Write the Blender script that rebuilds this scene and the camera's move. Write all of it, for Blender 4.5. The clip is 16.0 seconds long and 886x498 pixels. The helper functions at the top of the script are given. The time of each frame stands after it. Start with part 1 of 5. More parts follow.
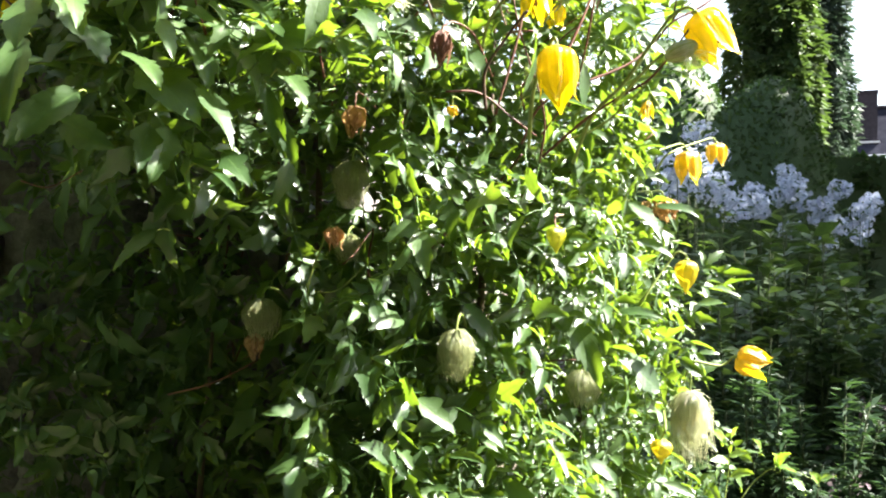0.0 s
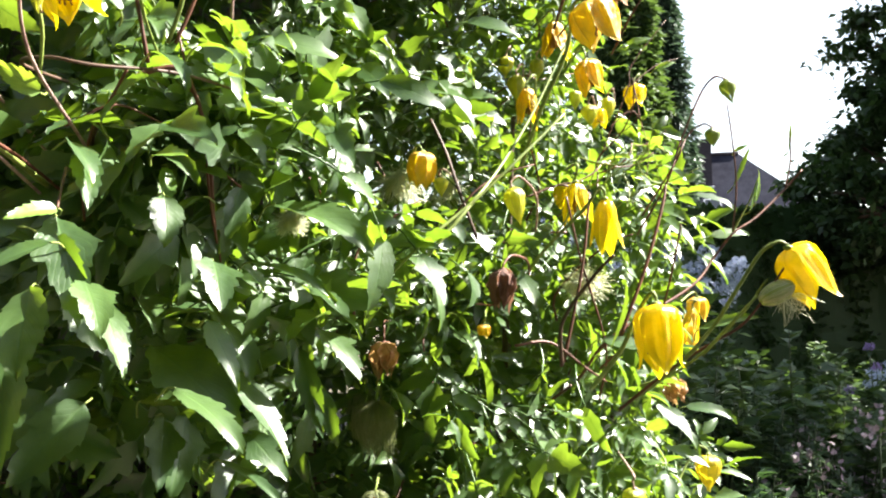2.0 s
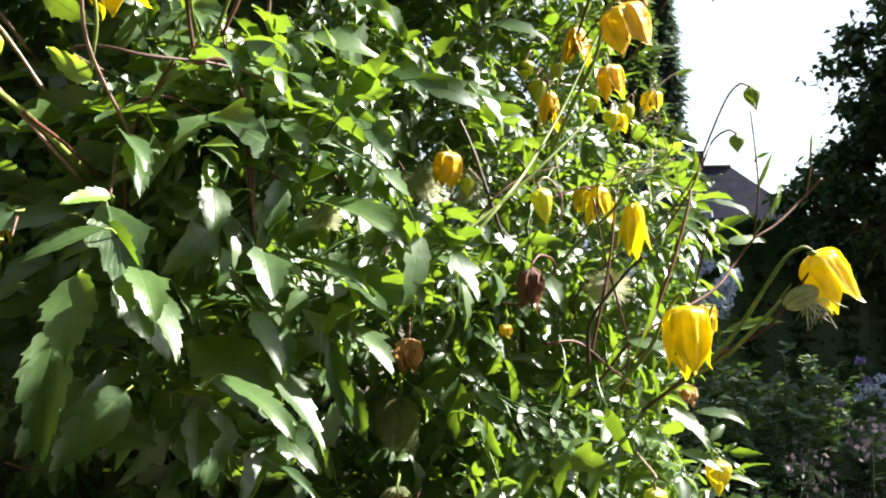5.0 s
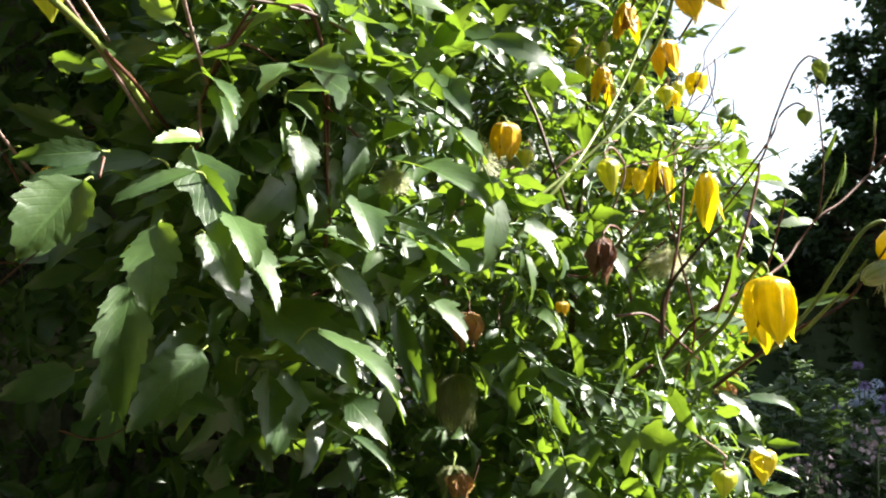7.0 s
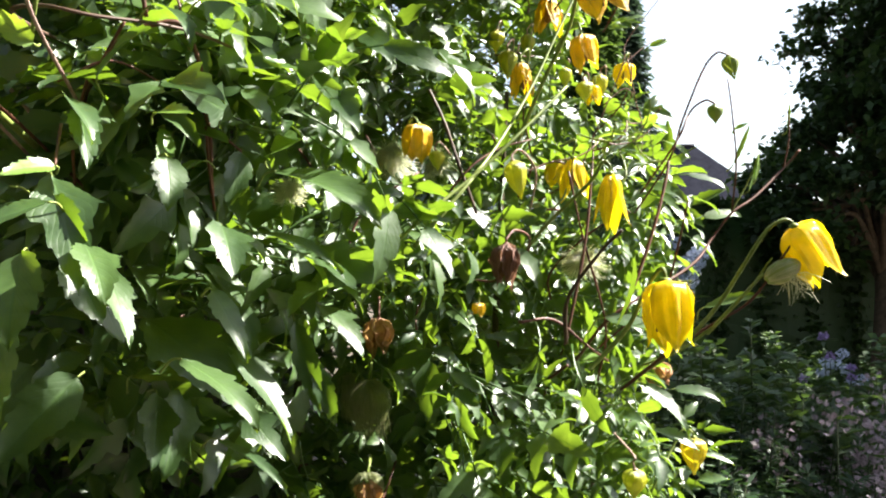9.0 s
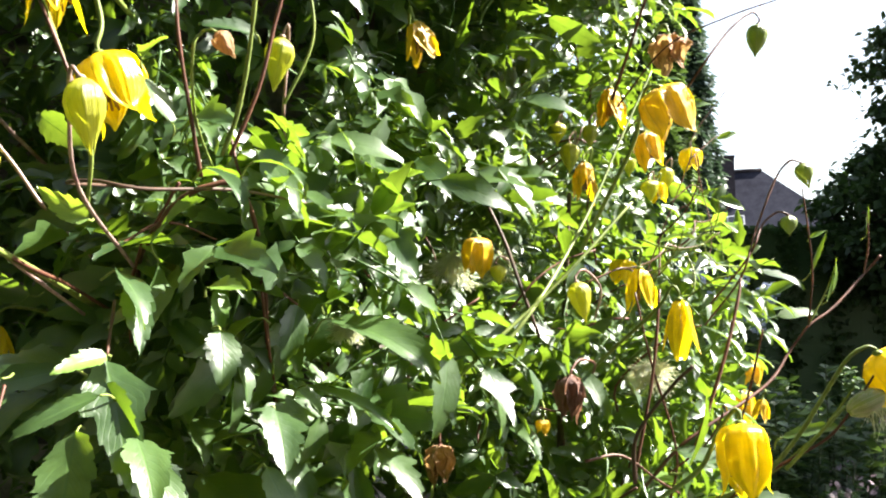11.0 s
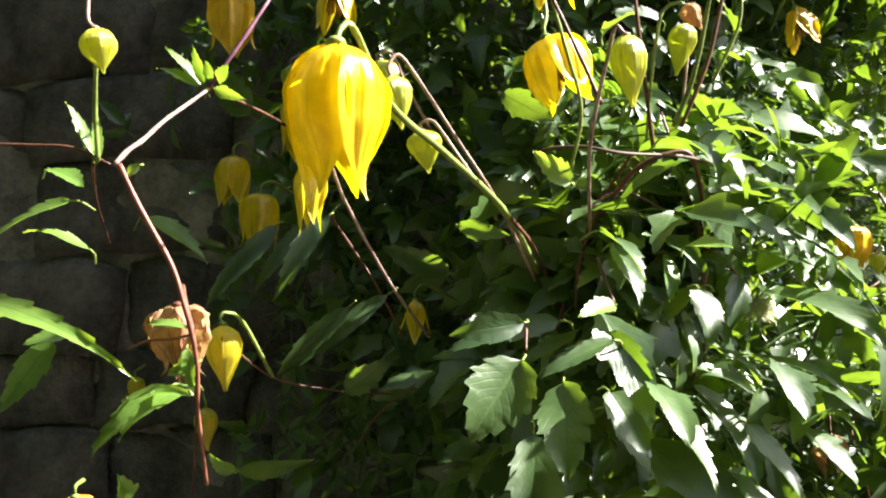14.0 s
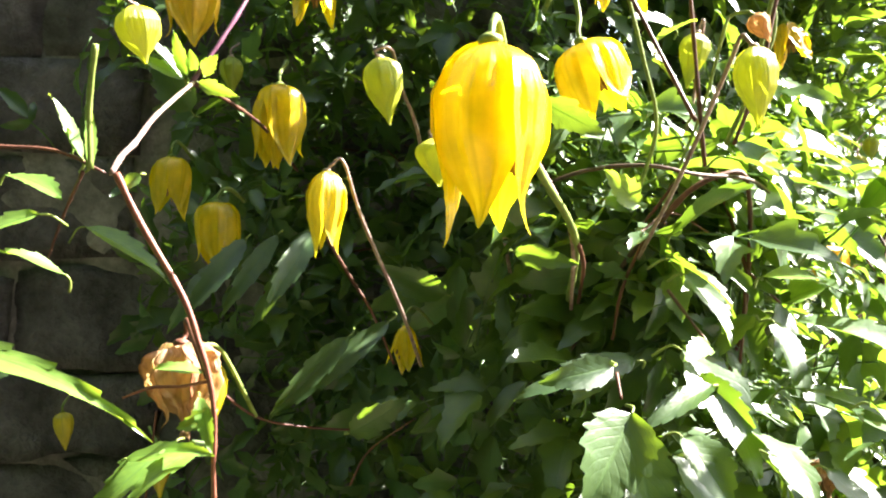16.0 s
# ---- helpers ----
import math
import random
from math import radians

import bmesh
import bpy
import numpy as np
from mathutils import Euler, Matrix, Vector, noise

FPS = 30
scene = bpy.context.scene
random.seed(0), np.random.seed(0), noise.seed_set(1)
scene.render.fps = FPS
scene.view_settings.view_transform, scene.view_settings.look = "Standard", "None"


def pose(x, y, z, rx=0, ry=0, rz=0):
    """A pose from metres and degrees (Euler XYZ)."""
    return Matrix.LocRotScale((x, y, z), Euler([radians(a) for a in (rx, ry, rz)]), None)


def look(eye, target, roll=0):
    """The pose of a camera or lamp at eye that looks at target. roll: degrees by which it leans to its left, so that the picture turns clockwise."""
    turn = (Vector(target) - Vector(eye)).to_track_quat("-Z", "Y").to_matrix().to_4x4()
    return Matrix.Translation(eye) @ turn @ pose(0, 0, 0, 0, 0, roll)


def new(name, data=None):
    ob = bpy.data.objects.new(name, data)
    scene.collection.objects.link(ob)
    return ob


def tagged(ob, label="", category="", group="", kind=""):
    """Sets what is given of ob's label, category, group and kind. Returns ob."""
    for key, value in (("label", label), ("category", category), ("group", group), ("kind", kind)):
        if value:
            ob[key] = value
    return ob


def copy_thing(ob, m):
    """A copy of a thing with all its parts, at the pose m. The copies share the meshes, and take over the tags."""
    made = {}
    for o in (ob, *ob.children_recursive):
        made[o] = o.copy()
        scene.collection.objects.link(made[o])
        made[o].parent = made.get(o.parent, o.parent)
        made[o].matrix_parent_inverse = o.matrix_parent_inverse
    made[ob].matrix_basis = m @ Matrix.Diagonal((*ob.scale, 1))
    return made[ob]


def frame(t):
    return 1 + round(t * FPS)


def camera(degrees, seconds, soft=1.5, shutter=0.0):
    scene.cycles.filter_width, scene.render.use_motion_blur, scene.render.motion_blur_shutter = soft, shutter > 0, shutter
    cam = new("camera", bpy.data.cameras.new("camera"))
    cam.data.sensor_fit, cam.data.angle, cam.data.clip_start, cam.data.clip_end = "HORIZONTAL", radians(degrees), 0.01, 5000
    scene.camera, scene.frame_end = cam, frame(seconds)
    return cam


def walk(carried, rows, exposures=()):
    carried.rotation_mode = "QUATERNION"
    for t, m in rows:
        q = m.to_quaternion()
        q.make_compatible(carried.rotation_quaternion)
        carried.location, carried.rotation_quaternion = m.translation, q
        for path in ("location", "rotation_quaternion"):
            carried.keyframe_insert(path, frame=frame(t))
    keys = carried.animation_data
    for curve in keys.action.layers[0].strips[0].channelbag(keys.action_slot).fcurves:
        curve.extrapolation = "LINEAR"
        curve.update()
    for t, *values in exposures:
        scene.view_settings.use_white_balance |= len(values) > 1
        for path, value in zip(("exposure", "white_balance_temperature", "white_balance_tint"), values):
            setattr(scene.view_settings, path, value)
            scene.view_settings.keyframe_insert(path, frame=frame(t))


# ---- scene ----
cam = camera(51.0, 16.0, 2.05)
EXPOSURES = [(0, 3.24), (0.7, 3.26), (2, 2.9), (7, 2.44), (8, 2.45), (11, 2.78), (12.3, 2.62), (13, 2.46), (13.5, 2.5), (14.5, 2.8), (15.2, 3.0), (16, 3.54)]
PATH = [
    (0, (0.03, 0.056, 1.372), (-0.062, 2.054, 1.349), -0.1),
    (0.5, (-0.014, 0.086, 1.426), (-0.069, 2.085, 1.375), 0.2),
    (1, (-0.053, 0.111, 1.46), (-0.036, 2.111, 1.462), -0.9),
    (1.5, (-0.072, 0.134, 1.479), (0.031, 2.13, 1.529), -1.8),
    (2, (-0.077, 0.147, 1.49), (0.14, 2.134, 1.562), -1.6),
    (2.5, (-0.08, 0.144, 1.496), (0.15, 2.13, 1.567), -1.0),
    (3, (-0.077, 0.145, 1.495), (0.153, 2.131, 1.541), -0.6),
    (3.2, (-0.078, 0.146, 1.496), (0.139, 2.133, 1.551), -0.3),
    (5.3, (-0.106, 0.145, 1.483), (0.141, 2.127, 1.584), -0.5),
    (5.5, (-0.113, 0.147, 1.481), (0.154, 2.125, 1.606), -0.8),
    (6, (-0.123, 0.156, 1.475), (0.175, 2.131, 1.576), -0.6),
    (6.5, (-0.129, 0.166, 1.473), (0.147, 2.145, 1.57), -0.2),
    (7, (-0.133, 0.167, 1.469), (0.123, 2.148, 1.562), 0.3),
    (7.5, (-0.132, 0.166, 1.467), (0.16, 2.143, 1.544), -0.2),
    (8, (-0.125, 0.165, 1.465), (0.205, 2.137, 1.519), -0.1),
    (8.2, (-0.12, 0.165, 1.466), (0.218, 2.135, 1.523), -0.4),
    (10.3, (-0.074, 0.17, 1.517), (0.178, 2.154, 1.536), -1.9),
    (10.5, (-0.079, 0.173, 1.519), (0.191, 2.153, 1.582), -1.4),
    (11, (-0.093, 0.176, 1.534), (0.08, 2.166, 1.641), -1.4),
    (11.5, (-0.109, 0.181, 1.54), (0.008, 2.173, 1.668), -0.5),
    (12, (-0.125, 0.176, 1.545), (-0.099, 2.168, 1.719), -0.2),
    (12.5, (-0.147, 0.18, 1.538), (-0.246, 2.173, 1.677), -0.1),
    (13, (-0.162, 0.18, 1.524), (-0.307, 2.168, 1.689), -0.1),
    (13.5, (-0.177, 0.17, 1.518), (-0.396, 2.15, 1.702), -0.3),
    (14, (-0.193, 0.164, 1.508), (-0.427, 2.141, 1.7), -0.4),
    (14.5, (-0.194, 0.168, 1.512), (-0.376, 2.153, 1.67), 0.2),
    (15, (-0.189, 0.185, 1.509), (-0.444, 2.166, 1.609), 1.4),
    (15.5, (-0.23, 0.206, 1.508), (-0.346, 2.199, 1.629), 0.5),
    (16, (-0.266, 0.203, 1.523), (-0.159, 2.191, 1.704), -0.7),
]
walk(cam, [(t, look(eye, target, roll)) for t, eye, target, roll in PATH], EXPOSURES)

# ---- light: clear low sun from ahead and to the right, white hazy sky ----
SUN_AZ, SUN_EL = 80.0, 43.0     # degrees right of +y, and up
world = bpy.data.worlds.new("sky")
scene.world = world
world.use_nodes = True
nt = world.node_tree
sky = nt.nodes.new("ShaderNodeTexSky")
sky.sky_type = "NISHITA"
sky.sun_disc = False
sky.sun_elevation, sky.sun_rotation = radians(SUN_EL), radians(SUN_AZ)
sky.air_density, sky.dust_density, sky.ozone_density = 1.0, 1.2, 1.0
haze = nt.nodes.new("ShaderNodeHueSaturation")
haze.inputs["Saturation"].default_value = 0.6
nt.links.new(sky.outputs[0], haze.inputs["Color"])
nt.links.new(haze.outputs[0], nt.nodes["Background"].inputs[0])
nt.nodes["Background"].inputs[1].default_value = 0.05
sun_dir = Vector((math.sin(radians(SUN_AZ)) * math.cos(radians(SUN_EL)), math.cos(radians(SUN_AZ)) * math.cos(radians(SUN_EL)), math.sin(radians(SUN_EL))))
sun = new("sun", bpy.data.lights.new("sun", "SUN"))
sun.data.energy, sun.data.angle, sun.data.color = 5.0, radians(0.6), (1.0, 0.95, 0.86)
sun.matrix_world = look(sun_dir * 30, (0, 0, 0))

# ---- materials ----
def material(name):
    m = bpy.data.materials.new(name)
    m.use_nodes = True
    t = m.node_tree
    return m, t, t.nodes["Principled BSDF"], t.nodes["Material Output"]


def node(t, kind, **inputs):
    n = t.nodes.new(kind)
    for key, value in inputs.items():
        n.inputs[key].default_value = value
    return n


def ramp(t, fac, *stops):
    r = t.nodes.new("ShaderNodeValToRGB")
    while len(r.color_ramp.elements) < len(stops):
        r.color_ramp.elements.new(0.5)
    for e, (at, col) in zip(r.color_ramp.elements, stops):
        e.position, e.color = at, (*col, 1)
    t.links.new(fac, r.inputs[0])
    return r.outputs[0]


def mixed(t, kind, fac, a, b):
    n = t.nodes.new("ShaderNodeMix")
    n.data_type, n.blend_type = "RGBA", kind
    for socket, value in ((n.inputs[0], fac), (n.inputs[6], a), (n.inputs[7], b)):
        if isinstance(value, (int, float)):
            socket.default_value = value
        elif isinstance(value, tuple):
            socket.default_value = (*value, 1)
        else:
            t.links.new(value, socket)
    return n.outputs[2]


def leafy(name, dark, light, glow, rough=0.38, share=0.4, island=True, vein=True, vein_col=(0.13, 0.24, 0.06), freq=9.0, veining=0.35, spec=1.0, ribs=0.0):
    """A leaf or petal: coloured by chance from piece to piece, veined along its length, letting light through."""
    m, t, b, out = material(name)
    L = t.links.new
    if island:
        chance = t.nodes.new("ShaderNodeNewGeometry").outputs["Random Per Island"]
    else:
        chance = t.nodes.new("ShaderNodeObjectInfo").outputs["Random"]
    mid = tuple((a + c) / 2 for a, c in zip(dark, light))
    col = ramp(t, chance, (0.0, dark), (0.55, mid), (1.0, light))
    tc = t.nodes.new("ShaderNodeTexCoord")
    blot = node(t, "ShaderNodeTexNoise", Scale=90.0, Detail=4.0)
    L(tc.outputs["Object"], blot.inputs["Vector"])
    col = mixed(t, "MULTIPLY", 0.55, col, ramp(t, blot.outputs[0], (0.3, (0.55, 0.6, 0.5)), (0.7, (1.15, 1.1, 1.0))))
    if vein:
        uv = t.nodes.new("ShaderNodeSeparateXYZ")
        L(tc.outputs["UV"], uv.inputs[0])
        away = node(t, "ShaderNodeMath")
        away.operation = "ABSOLUTE"
        L(uv.outputs[0], away.inputs[0])
        slant = node(t, "ShaderNodeMath")
        slant.operation = "MULTIPLY_ADD"
        L(away.outputs[0], slant.inputs[0])
        slant.inputs[1].default_value = -0.35
        L(uv.outputs[1], slant.inputs[2])
        wave = node(t, "ShaderNodeMath")
        wave.operation = "MULTIPLY"
        L(slant.outputs[0], wave.inputs[0])
        wave.inputs[1].default_value = freq
        saw = node(t, "ShaderNodeMath")
        saw.operation = "PINGPONG"
        L(wave.outputs[0], saw.inputs[0])
        saw.inputs[1].default_value = 0.5
        side = ramp(t, saw.outputs[0], (0.0, (1, 1, 1)), (0.16, (0, 0, 0)))
        rib = ramp(t, away.outputs[0], (0.02, (1, 1, 1)), (0.09, (0, 0, 0)))
        both = mixed(t, "LIGHTEN", 1.0, mixed(t, "MULTIPLY", 1.0, side, (0.45, 0.45, 0.45)), rib)
        col = mixed(t, "MIX", mixed(t, "MULTIPLY", 1.0, both, (veining,) * 3), col, vein_col)
        bump = node(t, "ShaderNodeBump", Strength=0.14, Distance=0.001)
        bump.invert = True
        fine = node(t, "ShaderNodeTexNoise", Scale=420.0, Detail=2.0)
        L(tc.outputs["Object"], fine.inputs["Vector"])
        dents = node(t, "ShaderNodeBump", Strength=0.13, Distance=0.003)
        L(blot.outputs[0], dents.inputs["Height"])
        L(dents.outputs[0], bump.inputs["Normal"])
        L(mixed(t, "SUBTRACT", 0.5, both, fine.outputs[0]), bump.inputs["Height"])
        normal = bump.outputs[0]
        if ribs:
            # fine folds that run the length of a sepal
            place = node(t, "ShaderNodeMapping", Scale=(7.0, 0.9, 1.0))
            L(tc.outputs["UV"], place.inputs["Vector"])
            folds = node(t, "ShaderNodeTexNoise", Scale=1.0, Detail=3.0, Roughness=0.6)
            L(place.outputs[0], folds.inputs["Vector"])
            col = mixed(t, "MULTIPLY", min(1.0, ribs), col, ramp(t, folds.outputs[0], (0.3, (0.88, 0.78, 0.7)), (0.6, (1.06, 1.08, 1.1))))
            crease = node(t, "ShaderNodeBump", Strength=ribs, Distance=0.003)
            L(folds.outputs[0], crease.inputs["Height"])
            L(normal, crease.inputs["Normal"])
            normal = crease.outputs[0]
        L(normal, b.inputs["Normal"])
    L(col, b.inputs["Base Color"])
    b.inputs["Roughness"].default_value = rough
    b.inputs["Specular IOR Level"].default_value = spec
    tr = t.nodes.new("ShaderNodeBsdfTranslucent")
    through_col = mixed(t, "MULTIPLY", 1.0, mixed(t, "MIX", 0.5, (1.0, 1.0, 1.0), ramp(t, chance, (0, (0.7, 0.8, 0.6)), (1, (1.2, 1.1, 1.0)))), glow)
    through_col = mixed(t, "MULTIPLY", 0.8, through_col, ramp(t, blot.outputs[0], (0.3, (0.55, 0.62, 0.5)), (0.68, (1.1, 1.08, 1.0))))
    if vein:
        # ribs let less light through than the blade between them
        through_col = mixed(t, "MULTIPLY", min(1.0, 2.0 * veining), through_col, mixed(t, "MIX", both, (1.0, 1.0, 1.0), (0.42, 0.5, 0.35)))
    L(through_col, tr.inputs[0])
    mx = t.nodes.new("ShaderNodeMixShader")
    mx.inputs[0].default_value = share
    L(b.outputs[0], mx.inputs[1])
    L(tr.outputs[0], mx.inputs[2])
    L(mx.outputs[0], out.inputs[0])
    return m


def grained(name, dark, light, scale, rough=0.8, bump=0.4, depth=0.002, fine=6.0, spec=0.3):
    m, t, b, out = material(name)
    L = t.links.new
    tc = t.nodes.new("ShaderNodeTexCoord")
    n1 = node(t, "ShaderNodeTexNoise", Scale=scale, Detail=6.0, Roughness=0.6)
    n2 = node(t, "ShaderNodeTexNoise", Scale=scale * fine, Detail=5.0, Roughness=0.7)
    for n in (n1, n2):
        L(tc.outputs["Object"], n.inputs["Vector"])
    chance = t.nodes.new("ShaderNodeObjectInfo").outputs["Random"]
    col = ramp(t, n1.outputs[0], (0.3, dark), (0.7, light))
    col = mixed(t, "MULTIPLY", 0.7, col, ramp(t, n2.outputs[0], (0.3, (0.55, 0.55, 0.55)), (0.7, (1.25, 1.25, 1.25))))
    col = mixed(t, "MULTIPLY", 0.5, col, ramp(t, chance, (0, (0.7, 0.7, 0.7)), (1, (1.25, 1.2, 1.15))))
    L(col, b.inputs["Base Color"])
    b.inputs["Roughness"].default_value = rough
    b.inputs["Specular IOR Level"].default_value = spec
    bp = node(t, "ShaderNodeBump", Strength=bump, Distance=depth)
    L(mixed(t, "MIX", 0.5, n1.outputs[0], n2.outputs[0]), bp.inputs["Height"])
    L(bp.outputs[0], b.inputs["Normal"])
    return m


LEAF = leafy("clematis_leaf", (0.021, 0.054, 0.018), (0.068, 0.126, 0.036), (0.3, 0.47, 0.034), rough=0.39, share=0.3, spec=0.75)
LEAF_PART = leafy("clematis_leaf_single", (0.023, 0.058, 0.019), (0.066, 0.122, 0.036), (0.3, 0.47, 0.034), rough=0.39, share=0.3, island=False, spec=0.75)
YOUNG = leafy("young_leaf", (0.12, 0.24, 0.04), (0.2, 0.34, 0.06), (0.42, 0.6, 0.05), share=0.42, island=False)
PETAL = leafy("yellow_sepal", (0.92, 0.64, 0.012), (0.96, 0.71, 0.016), (1.0, 0.79, 0.008), rough=0.25, share=0.5, island=False, vein_col=(0.72, 0.40, 0.01), freq=2.0, ribs=0.22, veining=0.18)
PETAL_ORANGE = leafy("orange_sepal", (0.86, 0.52, 0.012), (0.93, 0.63, 0.016), (1.0, 0.69, 0.008), rough=0.45, share=0.4, island=False, vein_col=(0.55, 0.2, 0.01), freq=2.0, ribs=0.6)
BUD = leafy("green_bud", (0.42, 0.47, 0.035), (0.58, 0.58, 0.04), (0.68, 0.68, 0.03), rough=0.42, share=0.38, island=False, vein_col=(0.3, 0.38, 0.04), freq=2.0, ribs=0.4)
BUD_YELLOW = leafy("yellow_bud", (0.62, 0.52, 0.02), (0.74, 0.58, 0.025), (0.82, 0.68, 0.02), rough=0.42, share=0.4, island=False, vein_col=(0.45, 0.42, 0.03), freq=2.0, ribs=0.4)
BROWN = leafy("withered_sepal", (0.22, 0.12, 0.1), (0.32, 0.18, 0.15), (0.36, 0.18, 0.13), rough=0.7, share=0.25, island=False, vein_col=(0.1, 0.045, 0.04), freq=3.0, veining=0.8, spec=0.3, ribs=1.0)
TAN = leafy("faded_sepal", (0.56, 0.31, 0.19), (0.72, 0.5, 0.3), (0.78, 0.47, 0.22), rough=0.6, share=0.35, island=False, vein_col=(0.32, 0.10, 0.05), freq=4.0, veining=0.9, spec=0.3, ribs=1.0)
HAIR_GREEN = leafy("young_plume", (0.28, 0.33, 0.15), (0.5, 0.52, 0.29), (0.55, 0.58, 0.3), rough=0.5, share=0.45, vein=False)
WHITE_HAIR = leafy("white_hair", (0.78, 0.8, 0.68), (0.88, 0.88, 0.8), (0.85, 0.85, 0.75), rough=0.5, share=0.5, vein=False)
FRUIT = leafy("young_fruit", (0.42, 0.5, 0.2), (0.5, 0.58, 0.26), (0.5, 0.6, 0.22), rough=0.5, share=0.3, island=False, vein=False)
HAIR = leafy("seed_plume", (0.46, 0.5, 0.26), (0.66, 0.66, 0.42), (0.7, 0.7, 0.42), rough=0.5, share=0.45, vein=False)
PLUME = leafy("old_seed_plume", (0.66, 0.68, 0.46), (0.84, 0.84, 0.66), (0.82, 0.82, 0.6), rough=0.5, share=0.5, vein=False)
BUD_GREEN = leafy("small_green_bud", (0.16, 0.22, 0.05), (0.26, 0.32, 0.07), (0.34, 0.42, 0.06), rough=0.45, share=0.34, island=False, vein_col=(0.12, 0.2, 0.05), freq=2.0, ribs=0.3)
STEM_RED = grained("red_brown_stem", (0.075, 0.03, 0.022), (0.15, 0.06, 0.035), 60, 0.5, 0.3, 0.0006)
STEM_ROSE = grained("young_red_stem", (0.2, 0.06, 0.045), (0.34, 0.13, 0.085), 60, 0.45, 0.3, 0.0006)
STEM_GREEN = grained("green_stem", (0.12, 0.17, 0.035), (0.24, 0.3, 0.07), 60, 0.5, 0.3, 0.0006)
STALK = grained("dark_green_stalk", (0.03, 0.05, 0.018), (0.07, 0.095, 0.035), 40, 0.7)
STEM_TAN = grained("tan_stem", (0.15, 0.075, 0.075), (0.5, 0.37, 0.31), 150, 0.45, 0.5, 0.0006)
BARK = grained("bark", (0.06, 0.045, 0.03), (0.15, 0.11, 0.08), 14, 0.9, 0.8, 0.01)
DARK_CORE = grained("stamens", (0.16, 0.07, 0.03), (0.34, 0.2, 0.06), 200, 0.7)
STONE = grained("wall_stone", (0.045, 0.037, 0.045), (0.28, 0.245, 0.275), 16, 0.92, 1.0, 0.03, 7.0)
MORTAR = grained("mortar", (0.10, 0.088, 0.097), (0.31, 0.275, 0.29), 30, 0.95, 0.8, 0.006)
SOIL = grained("soil", (0.05, 0.04, 0.028), (0.10, 0.085, 0.06), 3, 0.95, 0.8, 0.02, 12.0)
STEM_PURPLE = grained("purple_stem", (0.09, 0.03, 0.06), (0.17, 0.07, 0.12), 60, 0.4, 0.3, 0.0006)
STEM_DARK = grained("dark_stem", (0.05, 0.03, 0.022), (0.11, 0.065, 0.045), 60, 0.55, 0.4, 0.0008)
HEDGE = leafy("hedge_leaf", (0.022, 0.05, 0.015), (0.05, 0.095, 0.025), (0.08, 0.16, 0.03), rough=0.55, share=0.25, vein=False, spec=0.3)
CONIFER = leafy("conifer_spray", (0.03, 0.06, 0.02), (0.075, 0.12, 0.035), (0.12, 0.2, 0.04), rough=0.6, share=0.25, vein=False, spec=0.3)
CONIFER_BLUE = leafy("blue_conifer_spray", (0.025, 0.045, 0.035), (0.05, 0.08, 0.06), (0.07, 0.12, 0.07), rough=0.6, share=0.2, vein=False, spec=0.3)
TREE = leafy("tree_leaf", (0.02, 0.04, 0.015), (0.045, 0.085, 0.025), (0.07, 0.14, 0.03), rough=0.5, share=0.25, vein=False, spec=0.3)
BORDER = leafy("border_leaf", (0.03, 0.065, 0.024), (0.066, 0.115, 0.04), (0.12, 0.2, 0.04), rough=0.5, share=0.3, vein=False, spec=0.3)
FERN = leafy("feathery_leaf", (0.022, 0.05, 0.024), (0.045, 0.09, 0.04), (0.07, 0.14, 0.04), rough=0.5, share=0.3, vein=False, spec=0.3)
BLUE = leafy("pale_blue_petal", (0.34, 0.41, 0.66), (0.54, 0.6, 0.8), (0.48, 0.54, 0.76), rough=0.5, share=0.35, vein=False)
LILAC = leafy("lilac_petal", (0.24, 0.15, 0.21), (0.47, 0.36, 0.44), (0.36, 0.27, 0.36), rough=0.5, share=0.35, vein=False)
PURPLE = leafy("violet_petal", (0.2, 0.12, 0.36), (0.3, 0.2, 0.5), (0.3, 0.2, 0.5), rough=0.5, share=0.3, vein=False)
# distance haze is put into the house's roof and wall colours as a blue tint
SLATE = grained("hazed_roof_slate", (0.018, 0.019, 0.03), (0.034, 0.036, 0.052), 2, 0.95, 0.4, 0.02, spec=0.05)
RENDER = grained("hazed_house_wall", (0.055, 0.062, 0.1), (0.085, 0.092, 0.135), 1.5, 0.9, 0.3, 0.01)
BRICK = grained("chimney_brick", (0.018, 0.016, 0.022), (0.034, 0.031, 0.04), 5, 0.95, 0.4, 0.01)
ZINC = grained("zinc_sheet", (0.4, 0.42, 0.46), (0.6, 0.62, 0.66), 6, 0.45)
GLASS, _t, _b, _o = material("window_glass")
_b.inputs["Base Color"].default_value, _b.inputs["Roughness"].default_value = (0.03, 0.035, 0.04, 1), 0.08

# ---- small helpers ----
def part(name, bm, mat, parent=None, label=""):
    """Links a bmesh, or a mesh, as one object under a thing or a part."""
    if isinstance(bm, bmesh.types.BMesh):
        me = bpy.data.meshes.new(name)
        bm.to_mesh(me)
        bm.free()
    else:
        me = bm
    if mat and not me.materials:
        me.materials.append(mat)
    ob = new(name, me)
    if parent:
        ob.parent = parent
    if label:
        ob["label"] = label
    return ob


def smooth(me):
    me.polygons.foreach_set("use_smooth", [True] * len(me.polygons))
    return me


